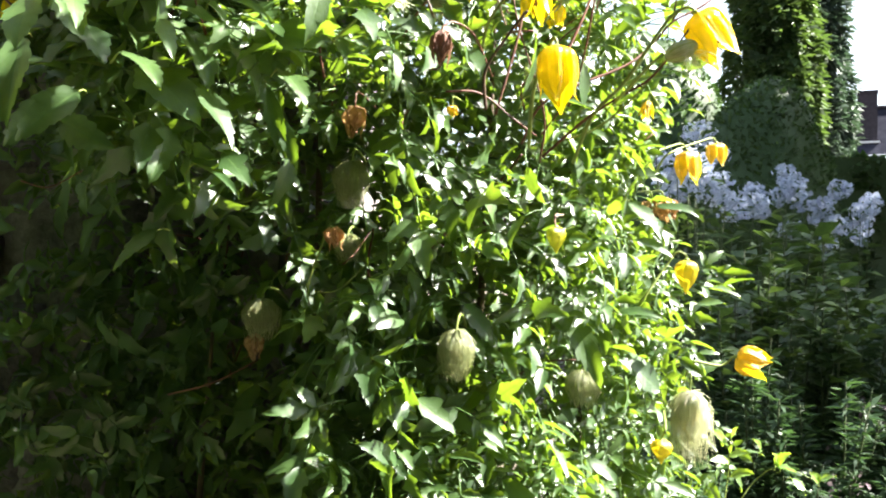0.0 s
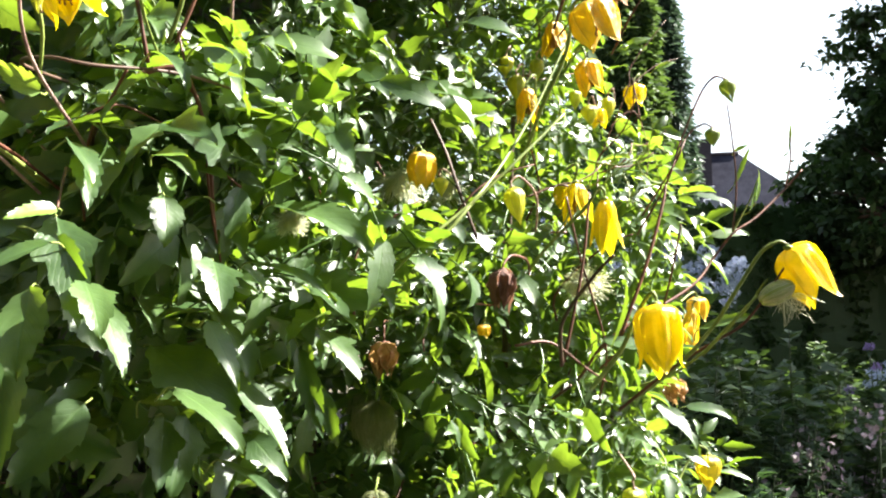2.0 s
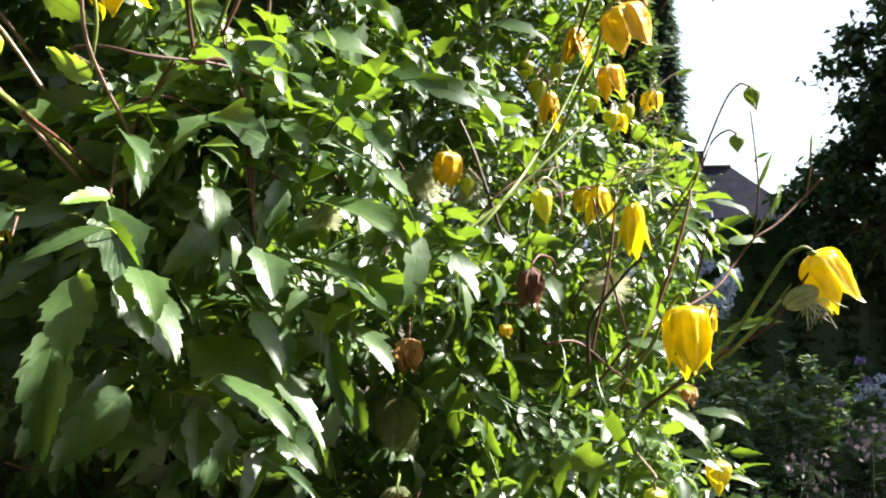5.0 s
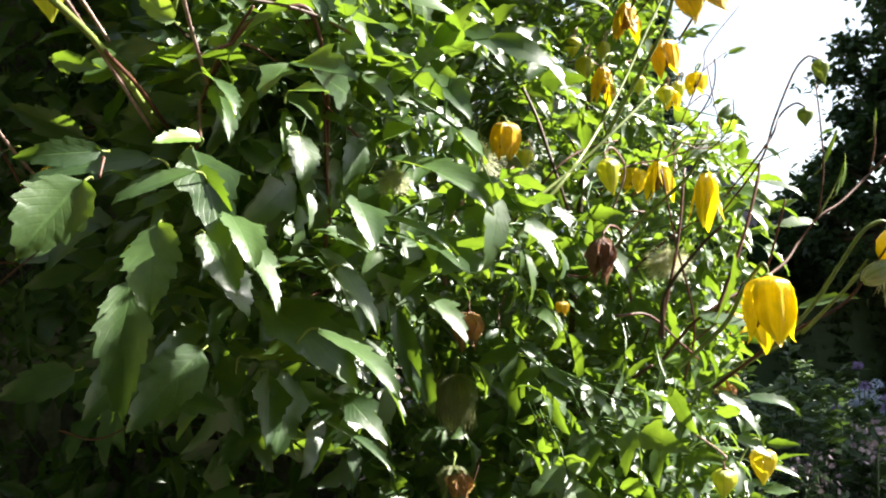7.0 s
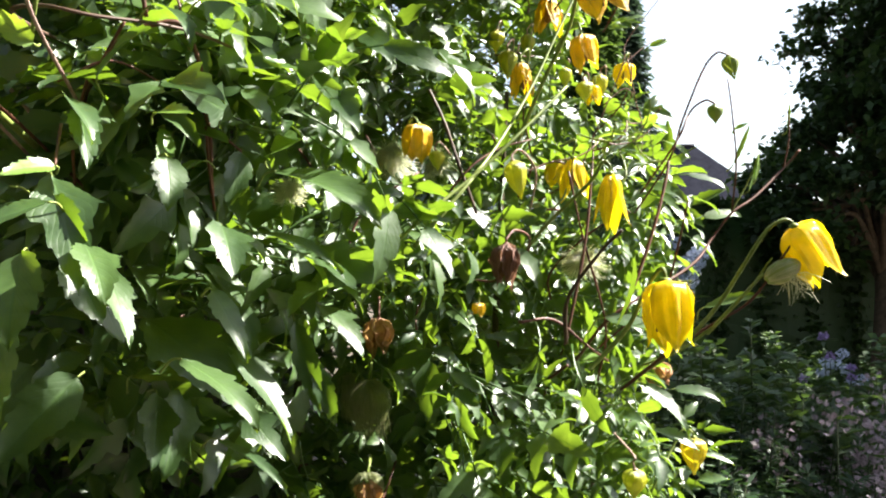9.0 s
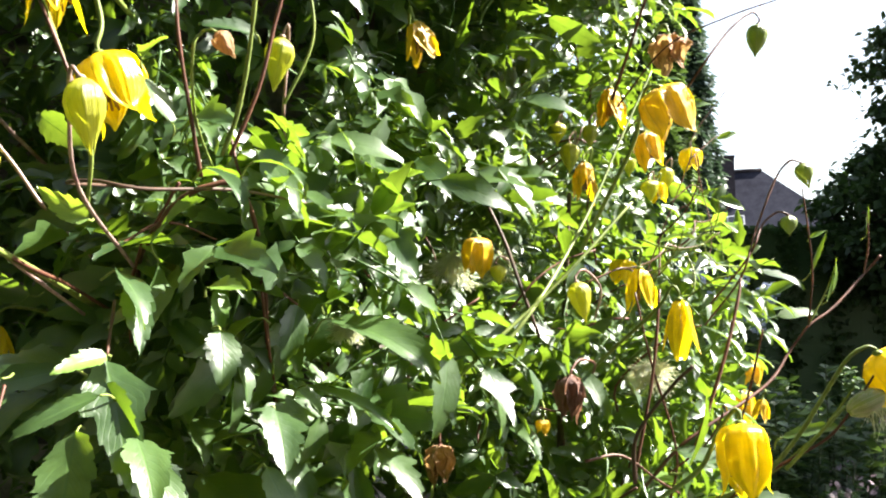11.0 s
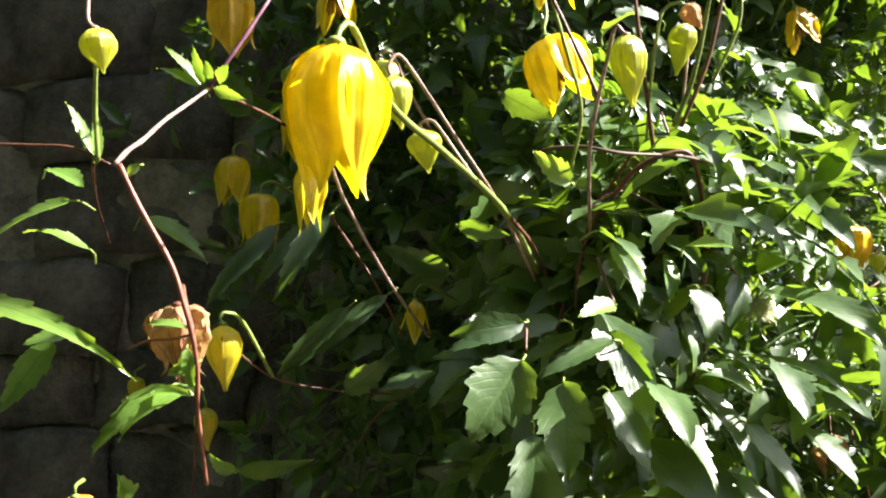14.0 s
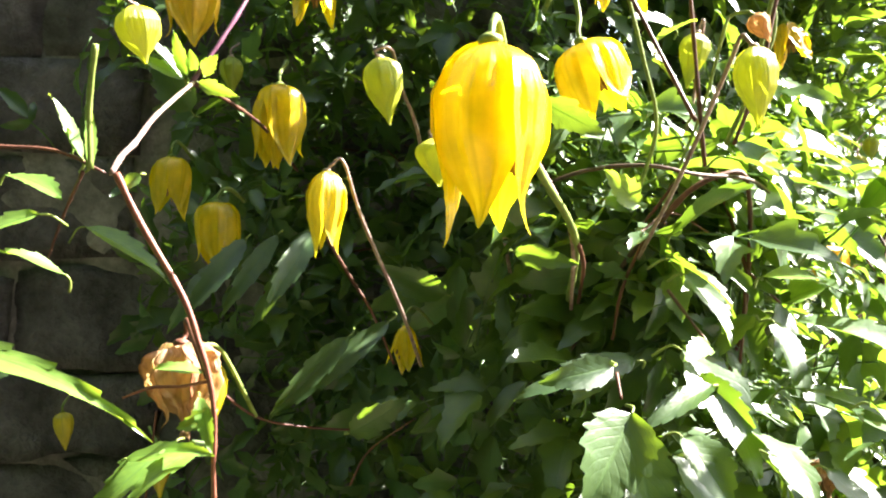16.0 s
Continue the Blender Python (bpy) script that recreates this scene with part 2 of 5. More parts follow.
def raw_mesh(name, verts, faces, uvs=None, mat=None):
    me = bpy.data.meshes.new(name)
    me.from_pydata([tuple(v) for v in verts], [], faces)
    if uvs is not None:
        layer = me.uv_layers.new(name="UVMap")
        loops = np.empty(len(me.loops), dtype=np.int32)
        me.loops.foreach_get("vertex_index", loops)
        layer.data.foreach_set("uv", np.asarray(uvs, dtype=np.float32)[loops].ravel())
    if mat:
        me.materials.append(mat)
    return smooth(me)


def spline(points, steps=8):
    """Points along a smooth curve through the given ones."""
    p = [Vector(q) for q in points]
    p = [2 * p[0] - p[1]] + p + [2 * p[-1] - p[-2]]
    out = []
    for a, b, c, d in zip(p, p[1:], p[2:], p[3:]):
        for k in range(steps):
            s = k / steps
            out.append(0.5 * ((2 * b) + (c - a) * s + (2 * a - 5 * b + 4 * c - d) * s * s + (3 * b - a - 3 * c + d) * s ** 3))
    return out + [p[-2]]


def tube_data(points, r0, r1, sides=6, knots=0.0, steps=8):
    """Vertices and faces of a tapered round stem along a curve."""
    line = spline(points, steps) if len(points) > 2 or steps > 1 else [Vector(q) for q in points]
    verts, faces, n = [], [], len(line)
    for k, q in enumerate(line):
        way = (line[min(k + 1, n - 1)] - line[max(k - 1, 0)]).normalized()
        u = way.cross(Vector((0.3, 0.9, 0.2))).normalized()
        v = way.cross(u)
        r = r0 + (r1 - r0) * k / (n - 1)
        if knots:
            r *= 1 + knots * noise.noise(q * 160)
        for s in range(sides):
            a = 2 * math.pi * s / sides
            verts.append(q + u * (r * math.cos(a)) + v * (r * math.sin(a)))
    for k in range(n - 1):
        for s in range(sides):
            e = (s + 1) % sides
            faces.append((k * sides + s, k * sides + e, (k + 1) * sides + e, (k + 1) * sides + s))
    faces.append(tuple(range(sides))[::-1])
    faces.append(tuple(range((n - 1) * sides, n * sides)))
    return verts, faces


def tube(name, points, r0, r1, mat, parent, sides=6, knots=0.0, origin=(0, 0, 0), label=""):
    v, f = tube_data([Vector(q) - Vector(origin) for q in points], r0, r1, sides, knots)
    return part(name, raw_mesh(name, v, f), mat, parent, label)


class Heap:
    """Collects many small pieces into one mesh."""
    def __init__(self):
        self.v, self.f, self.uv, self.n = [], [], [], 0

    def add(self, verts, faces, uvs, m):
        a = np.asarray(verts) @ np.array(m.to_3x3()).T + np.array(m.translation)
        self.v.append(a)
        self.f.extend([tuple(i + self.n for i in f) for f in faces])
        self.uv.append(np.asarray(uvs) if uvs is not None else np.zeros((len(a), 2)))
        self.n += len(a)

    def tube(self, points, r0, r1, sides=4, steps=4):
        v, f = tube_data(points, r0, r1, sides, 0.0, steps)
        self.add([tuple(q) for q in v], f, None, Matrix())

    def mesh(self, name, mat):
        return raw_mesh(name, np.concatenate(self.v), self.f, np.concatenate(self.uv), mat)


# ---- leaves ----
def leaflet(length, width, lobes=0, teeth=5, bend=0.5, fold=0.25, seed=0, rows=12, saw=0.24, across=(-1, -0.5, 0, 0.5, 1)):
    """One toothed leaflet from its base at the origin along +y, face up; lobes near the base; bend droops it, fold raises its sides."""
    rng = random.Random(seed)
    verts, faces, uvs = [], [], []
    wave = rng.uniform(-1, 1)
    for k in range(rows + 1):
        s = k / rows
        half = width / 2 * float(np.interp(s, (0, 0.06, 0.18, 0.35, 0.55, 0.75, 0.9, 1), (0.03, 0.45, 0.85, 1.0, 0.86, 0.53, 0.2, 0)))
        if lobes:
            deep = width / 2 * float(np.interp(s, (0, 0.07, 0.2, 0.33, 0.4, 0.47, 0.62, 0.8, 0.92, 1), (0.03, 0.35, 0.8, 1.25, 1.2, 0.7, 0.66, 0.42, 0.16, 0)))
            half += (deep - half) * min(1.0, lobes * 1.2)
        angle = bend * s * s
        y = length * (s - bend * bend * s ** 5 / 10)
        z = -length * bend * s ** 3 / 3
        for side in across:
            h = half * side
            yy = y
            if abs(side) == 1 and teeth and 0.12 < s < 0.93:
                notch = 1 - (s * teeth + 0.22 * side + 0.5) % 1.0
                h *= 1 - saw * notch + rng.uniform(-0.05, 0.05)
                yy += 0.05 * length * (1 - notch)
            lift = fold * abs(h) + 0.06 * width * math.sin(6 * s + wave * 3 + side) * abs(side)
            twist = wave * 0.25 * s * h
            verts.append((h, yy + lift * math.sin(angle), z + lift * math.cos(angle) + twist))
            uvs.append((side, s))
    for k in range(rows):
        n = len(across)
        for c in range(n - 1):
            a = k * n + c
            faces.append((a, a + 1, a + n + 1, a + n))
    return verts, faces, uvs


def compound(seed, size, count=3, rows=7, slim=1.0):
    """A whole leaf: a stalk with a lobed end leaflet and smaller ones in pairs."""
    rng = random.Random(seed)
    h = Heap()
    stalk = size * rng.uniform(0.9, 1.2)
    line = [(0, 0, 0), (0.03 * size, stalk * 0.5, 0.10 * size), (0, stalk, 0.06 * size)]
    h.tube(line, 0.0007, 0.0005, 3, 2)
    spots = [(1.0, 0.0, 1.0)]
    for k in range(count // 2):
        at = 1.0 - 0.42 * (k + 0.35)
        for side in (-1, 1):
            spots.append((at, side * rng.uniform(45, 75), rng.uniform(0.55, 0.8)))
    for at, turn, scale in spots:
        v, f, u = leaflet(size * scale, size * scale * slim * rng.uniform(0.36, 0.54), rng.choice((0, 0.3, 0.6, 0.9)), rng.choice((3, 4, 4)), rng.uniform(0.2, 1.0), rng.uniform(0.15, 0.6), rng.randrange(9999), rows, 0.24, (-1, 0, 1))
        m = pose(0.02 * size, stalk * at, 0.07 * size, rng.uniform(-25, 10), rng.uniform(-25, 25), -turn + rng.uniform(-12, 12))
        h.add(v, f, u, m)
    return h


def frame_from(base, tip, facing, roll=0.0):
    """The pose whose +y runs from base to tip and whose +z lies near facing."""
    y = (Vector(tip) - Vector(base)).normalized()
    z = Vector(facing) - y * Vector(facing).dot(y)
    z.normalize()
    x = y.cross(z)
    m = Matrix((x, y, z)).transposed().to_4x4()
    return Matrix.Translation(base) @ m @ pose(0, 0, 0, 0, roll, 0)

# ---- the clematis: one climbing plant on the wall ----
vine = tagged(new("clematis_vine"), "climbing clematis with yellow lantern flowers hanging over a stone wall", "climbing plant")
vine.location = (-0.1, 0.8, 0.0)
bpy.context.view_layer.update()
ROOT = Vector(vine.location)
KEEP_CLEAR = []
FLOWERS = [0]


def rooted(ob, matrix=None):
    """Puts a part of the vine where its world pose says."""
    ob.parent = vine
    ob.matrix_basis = Matrix.Translation(-ROOT) @ (matrix or Matrix())
    return ob


def stem(mat, r0, r1, *points):
    v, f = tube_data([Vector(p) for p in points], r0 * 0.52, r1 * 0.5, 7, 0.25, 8)
    return rooted(part("stem", raw_mesh("stem", v, f), mat))


# where the outline and the edges of a sepal lie: along it, half width in degrees, distance from the axis
SHAPES = {
    "bell": ((0, 0.03, 0.1, 0.28, 0.5, 0.68, 0.8, 0.88, 0.95, 1), (36, 42, 46, 50, 51, 47, 32, 17, 8, 1), (0.12, 0.42, 0.76, 1.0, 0.94, 0.76, 0.65, 0.64, 0.68, 0.76)),
    "lantern": ((0, 0.03, 0.09, 0.2, 0.5, 0.68, 0.8, 0.9, 0.95, 1), (36, 43, 46, 48, 47, 41, 28, 13, 7, 1), (0.12, 0.56, 0.86, 0.99, 1.0, 0.93, 0.87, 0.88, 0.95, 1.08)),
    "bud": ((0, 0.05, 0.14, 0.3, 0.5, 0.7, 0.88, 1), (44, 45, 45, 45, 45, 45, 45, 40), (0.12, 0.5, 0.86, 1.0, 0.86, 0.52, 0.18, 0.04)),
    "open": ((0, 0.08, 0.2, 0.4, 0.6, 0.8, 0.92, 1), (38, 44, 46, 42, 31, 18, 9, 1), (0.12, 0.42, 0.6, 0.74, 0.84, 0.95, 1.06, 1.2)),
    "crumpled": ((0, 0.06, 0.16, 0.35, 0.6, 0.8, 0.9, 1), (42, 46, 47, 44, 35, 22, 12, 2), (0.2, 0.62, 0.95, 1.0, 0.8, 0.62, 0.6, 0.7)),
}
SEPALS = {}


def sepal_mesh(shape, length, width, mat, crumple, seed):
    at, half, out = SHAPES[shape]
    rows, cols = (24, 18) if width > 0.012 else (14, 10)
    verts, faces, uvs = [], [], []
    for k in range(rows + 1):
        s = k / rows
        h, r = radians(np.interp(s, at, half)), np.interp(s, at, out) * width / 2
        for c in range(cols + 1):
            u = 2 * c / cols - 1
            a = u * h
            curl = 0.17 * abs(u) ** 6 * math.sin(math.pi * min(1, s * 1.05)) if shape != "bud" else 0.05 * abs(u) ** 6
            fold = {"bud": 0.3, "crumpled": 2.0, "bell": 1.0}.get(shape, 0.9)
            ridge = (0.055 * math.cos(u * 6.3) + 0.03 * math.cos(u * 13 + seed + 1.5 * s) + 0.018 * math.cos(u * 22 + 2 * seed)) * math.sin(math.pi * min(1, 0.08 + s * 0.95)) * fold
            rr = 0.9 * r * (1 + curl + ridge)
            p = Vector((rr * math.cos(a), rr * math.sin(a), -length * s))
            if shape == "bud":
                p.x *= 1 - 0.04 * abs(u) ** 3
            if crumple:
                q = Vector((p.x, p.y, p.z))
                p += crumple * width * (noise.noise_vector(q * (2.6 / width) + Vector((seed * 3.7, 0, 0))) + 0.45 * noise.noise_vector(q * (7 / width)) + 0.2 * noise.noise_vector(q * (16 / width)))
            else:
                p += 0.05 * width * noise.noise_vector(Vector((p.x, p.y, p.z)) * (1.4 / width) + Vector((seed * 3.7, 0, 0)))
            verts.append(p)
            uvs.append((u, s))
    for k in range(rows):
        for c in range(cols):
            q = k * (cols + 1) + c
            faces.append((q, q + 1, q + cols + 2, q + cols + 1))
    return raw_mesh("sepal", verts, faces, uvs, mat)


KINDS = {  # shape, petal, crumple, label, stalk
    "bell_big": ("bell", PETAL, 0, "large fully open bright yellow lantern flower", STEM_GREEN),
    "bell": ("lantern", PETAL, 0, "bright yellow hanging lantern flower", STEM_GREEN),
    "bell_green": ("bell", BUD_YELLOW, 0, "greenish-yellow half-open flower", STEM_TAN),
    "bell_orange": ("lantern", PETAL_ORANGE, 0.03, "deep orange-yellow lantern flower", STEM_GREEN),
    "open": ("open", PETAL, 0, "yellow flower with its sepals spread apart", STEM_GREEN),
    "open_big": ("open", PETAL, 0, "yellow flower with its sepals spread apart", STEM_GREEN),
    "orange_open": ("open", PETAL_ORANGE, 0.07, "ageing orange flower with a brown heart", STEM_GREEN),
    "bud": ("bud", BUD, 0, "closed yellow-green flower bud", STEM_TAN),
    "bud_yellow": ("bud", BUD_YELLOW, 0, "closed yellow flower bud", STEM_GREEN),
    "bud_small": ("bud", BUD_GREEN, 0, "small green flower bud on a hooked stalk", STEM_RED),
    "faded": ("crumpled", TAN, 0.11, "withered crumpled pinkish-tan flower", STEM_RED),
    "faded_bud": ("bud", TAN, 0.05, "pale pinkish withering bud", STEM_GREEN),
    "tan": ("crumpled", TAN, 0.14, "withered orange-brown flower", STEM_GREEN),
    "brown": ("crumpled", BROWN, 0.1, "dried dark reddish-brown flower", STEM_RED),
    "brown_orange": ("crumpled", TAN, 0.12, "dried orange-brown flower", STEM_RED),
}


def flower(kind, top, length, width, tilt, spin, *stalk):
    """A flower that hangs from top: four sepals, its heart and its stalk."""
    shape, mat, crumple, label, stalk_mat = KINDS[kind]
    seed = FLOWERS[0]
    FLOWERS[0] += 1
    rng = random.Random(seed)
    bm = bmesh.new()
    bmesh.ops.create_uvsphere(bm, u_segments=10, v_segments=6, radius=width * 0.11)
    bmesh.ops.scale(bm, vec=(1, 1, 0.6), verts=bm.verts)
    head = part("flower", bm, stalk_mat, None, label)
    smooth(head.data)
    rooted(head, Matrix.Translation(top))
    hang = pose(0, 0, 0, rng.uniform(-6, 10), -tilt, 0)
    spread = 0.0 if shape == "bud" else rng.uniform(-1.5, 1.5)
    for k in range(4):
        size = 1.0 if shape == "bud" else (1.0, 1.1, 0.96, 1.02)[k] if kind == "bell_big" else (0.9, 1.02, 0.88, 0.97)[(k + seed) % 4]
        ob = part("sepal", sepal_mesh(shape, length * size, width, mat, crumple, seed * 4 + (0 if shape == "bud" else k)), None, head)
        ob.matrix_basis = hang @ pose(0, 0, 0, 0, 0, spin + 90 * k) @ pose(0, 0, 0, 0, -spread if k % 2 else spread * 0.5, 0)
    if shape != "bud":
        h = Heap()
        for k in range(26):
            a, r = rng.uniform(0, 6.28), width * rng.uniform(0.04, 0.2)
            end = Vector((r * 1.3 * math.cos(a), r * 1.3 * math.sin(a), -length * rng.uniform(0.5, 0.72)))
            h.tube([Vector((0.3 * r * math.cos(a), 0.3 * r * math.sin(a), 0)), end * 0.5, end], width * 0.015, width * 0.022, 4, 2)
        ob = tagged(part("stamen_tuft", h.mesh("stamen_tuft", DARK_CORE), None, head, "brown and yellow stamens"), kind="stuff")
        ob.matrix_basis = hang
    line = [Vector(p) - Vector(top) for p in stalk]
    if stalk[-1][0] > -0.31:
        line.append(line[-1] + (line[-1] - (line[-2] if len(line) > 1 else Vector())).normalized() * 0.015 + Vector((0.004, 0.05, -0.012)))
    v, f = tube_data([Vector((0, 0, 0))] + line, max(0.0006, width * 0.03), max(0.0006, min(0.0013, width * 0.055)), 7, 0.1, 7)
    part("stalk", raw_mesh("stalk", v, f), stalk_mat, head)
    low = Vector(top) + hang.to_3x3() @ Vector((0, 0, -length))
    KEEP_CLEAR.append(((Vector(top) + low) / 2, width * 0.75, length * 0.62))
    return head


def seed_head(place, wide, tall, age):
    """A ball of silky seed plumes; age 0: green and combed downward, 1: fluffy, 2: young, with loose hairs below."""
    rng = random.Random(int(abs(place[0] * 9973 + place[2] * 7919) * 100))
    h = Heap()
    for k in range((320, 420, 44, 420)[age]):
        a, e = rng.uniform(0, 6.283), math.asin(rng.uniform(-0.75, 1))
        d = Vector((math.cos(a) * math.cos(e), math.sin(a) * math.cos(e), math.sin(e)))
        if age == 1:
            mid = Vector((d.x * wide, d.y * wide, d.z * tall)) * 0.6
            end = Vector((d.x * wide, d.y * wide, d.z * tall)) * rng.uniform(0.9, 1.2) + Vector((rng.uniform(-1, 1), rng.uniform(-1, 1), -0.6)) * 0.3 * wide
        elif age in (0, 3):
            mid = Vector((d.x * wide * 0.95, d.y * wide * 0.95, tall * (0.15 + 0.5 * d.z)))
            loose = 0.22 if age == 0 else 0.4
            mid += Vector((rng.gauss(0, 0.3), rng.gauss(0, 0.3), rng.gauss(0, 0.15))) * wide * loose
            end = Vector((d.x * wide * 0.5 + rng.gauss(0, loose) * wide, d.y * wide * 0.5 + rng.gauss(0, loose) * wide, -tall * rng.uniform(0.1, 1.3)))
        else:
            root = Vector((rng.uniform(-0.1, 0.85) * wide, d.y * tall * 0.35, -0.3 * tall * abs(d.z)))
            mid = root + Vector((rng.uniform(0.1, 0.5) * wide, d.y * 0.35 * tall, rng.uniform(-0.5, 0.05) * tall))
            end = mid + Vector((rng.gauss(0.12, 0.3) * wide, rng.gauss(0, 0.25) * wide, -tall * rng.uniform(0.0, 1.15)))
        if age != 2:
            root = Vector((0, 0, tall * 0.75))
        h.tube([root, mid, end], (0.0002, 0.0002, 0.00021, 0.00022)[age], (0.0001, 0.0001, 0.0001, 0.0001)[age], 3, 3)
    if age == 2:
        # the seeds' own threads lie combed along the body, from its foot to the open end
        turn = Matrix.Rotation(radians(-26), 3, "Y")
        for k in range(34):
            a = rng.uniform(0, 6.283)
            line = [turn @ Vector((wide * 0.88 * math.cos(u), tall * 0.52 * math.sin(u) * math.cos(a + 0.1 * n), tall * 0.52 * math.sin(u) * math.sin(a + 0.1 * n))) for n, u in enumerate((2.8, 2.2, 1.57, 0.9, 0.35))]
            h.tube(line, 0.00025, 0.00016, 3, 3)
    bm = bmesh.new()
    bmesh.ops.create_icosphere(bm, subdivisions=2, radius=1)
    for q in bm.verts:
        q.co *= 1 + 0.2 * noise.noise(q.co * 3)
    s = (0.5, 0.3, 0.3, 0.4)[age]
    bmesh.ops.scale(bm, vec=(wide * s, wide * s, tall * 0.6) if age != 2 else (wide * 0.86, tall * 0.5, tall * 0.5), verts=bm.verts)
    if age == 2:
        bmesh.ops.rotate(bm, matrix=Matrix.Rotation(radians(-26), 3, "Y"), verts=bm.verts)
    core = part("seed_head", bm, (HAIR_GREEN, PLUME, FRUIT, PLUME)[age], None, "silky silvery-green seed head")
    smooth(core.data)
    rooted(core, Matrix.Translation(place))
    tagged(part("plume", h.mesh("plume", (HAIR_GREEN, PLUME, WHITE_HAIR, PLUME)[age]), None, core), kind="stuff")
    v, f = tube_data([(-wide * 0.9, 0, -0.1 * tall), (-wide * 1.8, 0, -tall), (-wide * 3.4, 0.004, -tall * 2.8)] if age == 2 else [(0, 0, tall * 0.7), (0.002, 0.006, tall * 1.25), (0.004, 0.03, tall * 1.1), (0.006, 0.07, tall * 0.2)], 0.0008, 0.001, 5, 0, 5)
    part("stalk", raw_mesh("stalk", v, f), STEM_GREEN, core)
    KEEP_CLEAR.append((Vector(place), wide * 0.9, tall * 0.9))


LEAVES = []


def leaf_at(base, tip, width, lobes, bend, roll, mat=None, hung=False, face=None):
    """A single leaf whose stalk end and tip are given; hung: its face stands upright, turned from the sun."""
    seed = len(LEAVES)
    rng = random.Random(seed * 31 + 5)
    length = (Vector(tip) - Vector(base)).length * (1 + 0.06 * bend)
    v, f, u = leaflet(length, width * 1.12, lobes, rng.choice((5, 6, 6)), bend * 1.15, rng.uniform(0.12, 0.42), seed, 30, 0.2)
    facing = Vector((0.4 + rng.uniform(-0.5, 0.4), -0.6, 0.65 + rng.uniform(-0.35, 0.4)))
    if hung or (base[0] < -0.205 and not mat):
        roll = 0
        facing = Vector((-0.08 + rng.uniform(-0.1, 0.08), -0.95, -0.12 + rng.uniform(-0.1, 0.1)))
    elif base[0] > -0.17 and base[2] > 1.40:
        facing = Vector((0.52 + rng.uniform(-0.3, 0.25), -0.6, 0.58 + rng.uniform(-0.25, 0.25)))
    facing = Vector(face) if face else facing
    m = frame_from(base, tip, facing, roll) @ pose(0, 0, 0, math.degrees(bend) * 0.3, 0, 0)
    ob = part("leaf", raw_mesh("leaf", v, f, u), mat or (YOUNG if length < 0.022 else LEAF_PART))
    rooted(ob, m)
    line = [Vector((0, 0, 0)), Vector((0, -0.1 * length, -0.05 * length)), Vector((0.03 * length, -0.17 * length, -0.2 * length))]
    tv, tf = tube_data(line, 0.00035, 0.0005, 5, 0, 4)
    part("leaf_stalk", raw_mesh("leaf_stalk", tv, tf), STEM_GREEN, ob)
    LEAVES.append(ob)
    b, e = Vector(base), Vector(tip)
    if length > 0.02 and b.x > -0.26:
        KEEP_CLEAR.append(((b + e) / 2 - Vector((0, 0.026, 0)), max(0.0, abs(b.x - e.x) / 2 + width * 0.2 - 0.012), max(0.0, abs(b.z - e.z) / 2 - 0.014)))
    return ob


# stems
stem(STEM_TAN, 0.0019, 0.0016, (-0.348, 0.476, 1.571), (-0.348, 0.486, 1.578), (-0.347, 0.496, 1.584), (-0.346, 0.512, 1.595), (-0.344, 0.526, 1.604), (-0.339, 0.542, 1.616))
stem(STEM_RED, 0.0013, 0.001, (-0.405, 0.470, 1.579), (-0.379, 0.472, 1.578), (-0.363, 0.474, 1.577), (-0.350, 0.477, 1.571))
stem(STEM_GREEN, 0.0022, 0.0018, (-0.354, 0.475, 1.572), (-0.353, 0.470, 1.589), (-0.349, 0.462, 1.605))
stem(STEM_RED, 0.0016, 0.0015, (-0.339, 0.543, 1.616), (-0.330, 0.560, 1.614), (-0.321, 0.600, 1.612), (-0.313, 0.660, 1.604))
stem(STEM_PURPLE, 0.0018, 0.0018, (-0.340, 0.543, 1.616), (-0.329, 0.550, 1.637), (-0.320, 0.560, 1.659), (-0.313, 0.580, 1.688))
stem(STEM_RED, 0.0016, 0.0014, (-0.211, 0.487, 1.554), (-0.205, 0.500, 1.548), (-0.199, 0.530, 1.541), (-0.190, 0.600, 1.522))
stem(STEM_RED, 0.0015, 0.0012, (-0.294, 0.580, 1.564), (-0.284, 0.590, 1.547), (-0.275, 0.595, 1.532), (-0.266, 0.610, 1.510))
stem(STEM_RED, 0.0015, 0.0012, (-0.176, 0.470, 1.585), (-0.182, 0.475, 1.602), (-0.194, 0.480, 1.631), (-0.205, 0.490, 1.654))
stem(STEM_GREEN, 0.0014, 0.0012, (-0.186, 0.500, 1.568), (-0.182, 0.490, 1.588), (-0.187, 0.485, 1.609), (-0.194, 0.480, 1.634))
stem(STEM_RED, 0.0018, 0.0014, (-0.153, 0.530, 1.582), (-0.156, 0.525, 1.607), (-0.159, 0.520, 1.634), (-0.160, 0.520, 1.664))
stem(STEM_GREEN, 0.002, 0.0016, (-0.145, 0.530, 1.590), (-0.138, 0.525, 1.607), (-0.133, 0.520, 1.629), (-0.128, 0.510, 1.660))
stem(STEM_RED, 0.0017, 0.0014, (-0.142, 0.530, 1.590), (-0.131, 0.530, 1.616), (-0.124, 0.530, 1.643), (-0.116, 0.530, 1.669))
stem(STEM_GREEN, 0.0014, 0.0012, (-0.124, 0.560, 1.616), (-0.112, 0.560, 1.642), (-0.113, 0.560, 1.664), (-0.119, 0.560, 1.679))
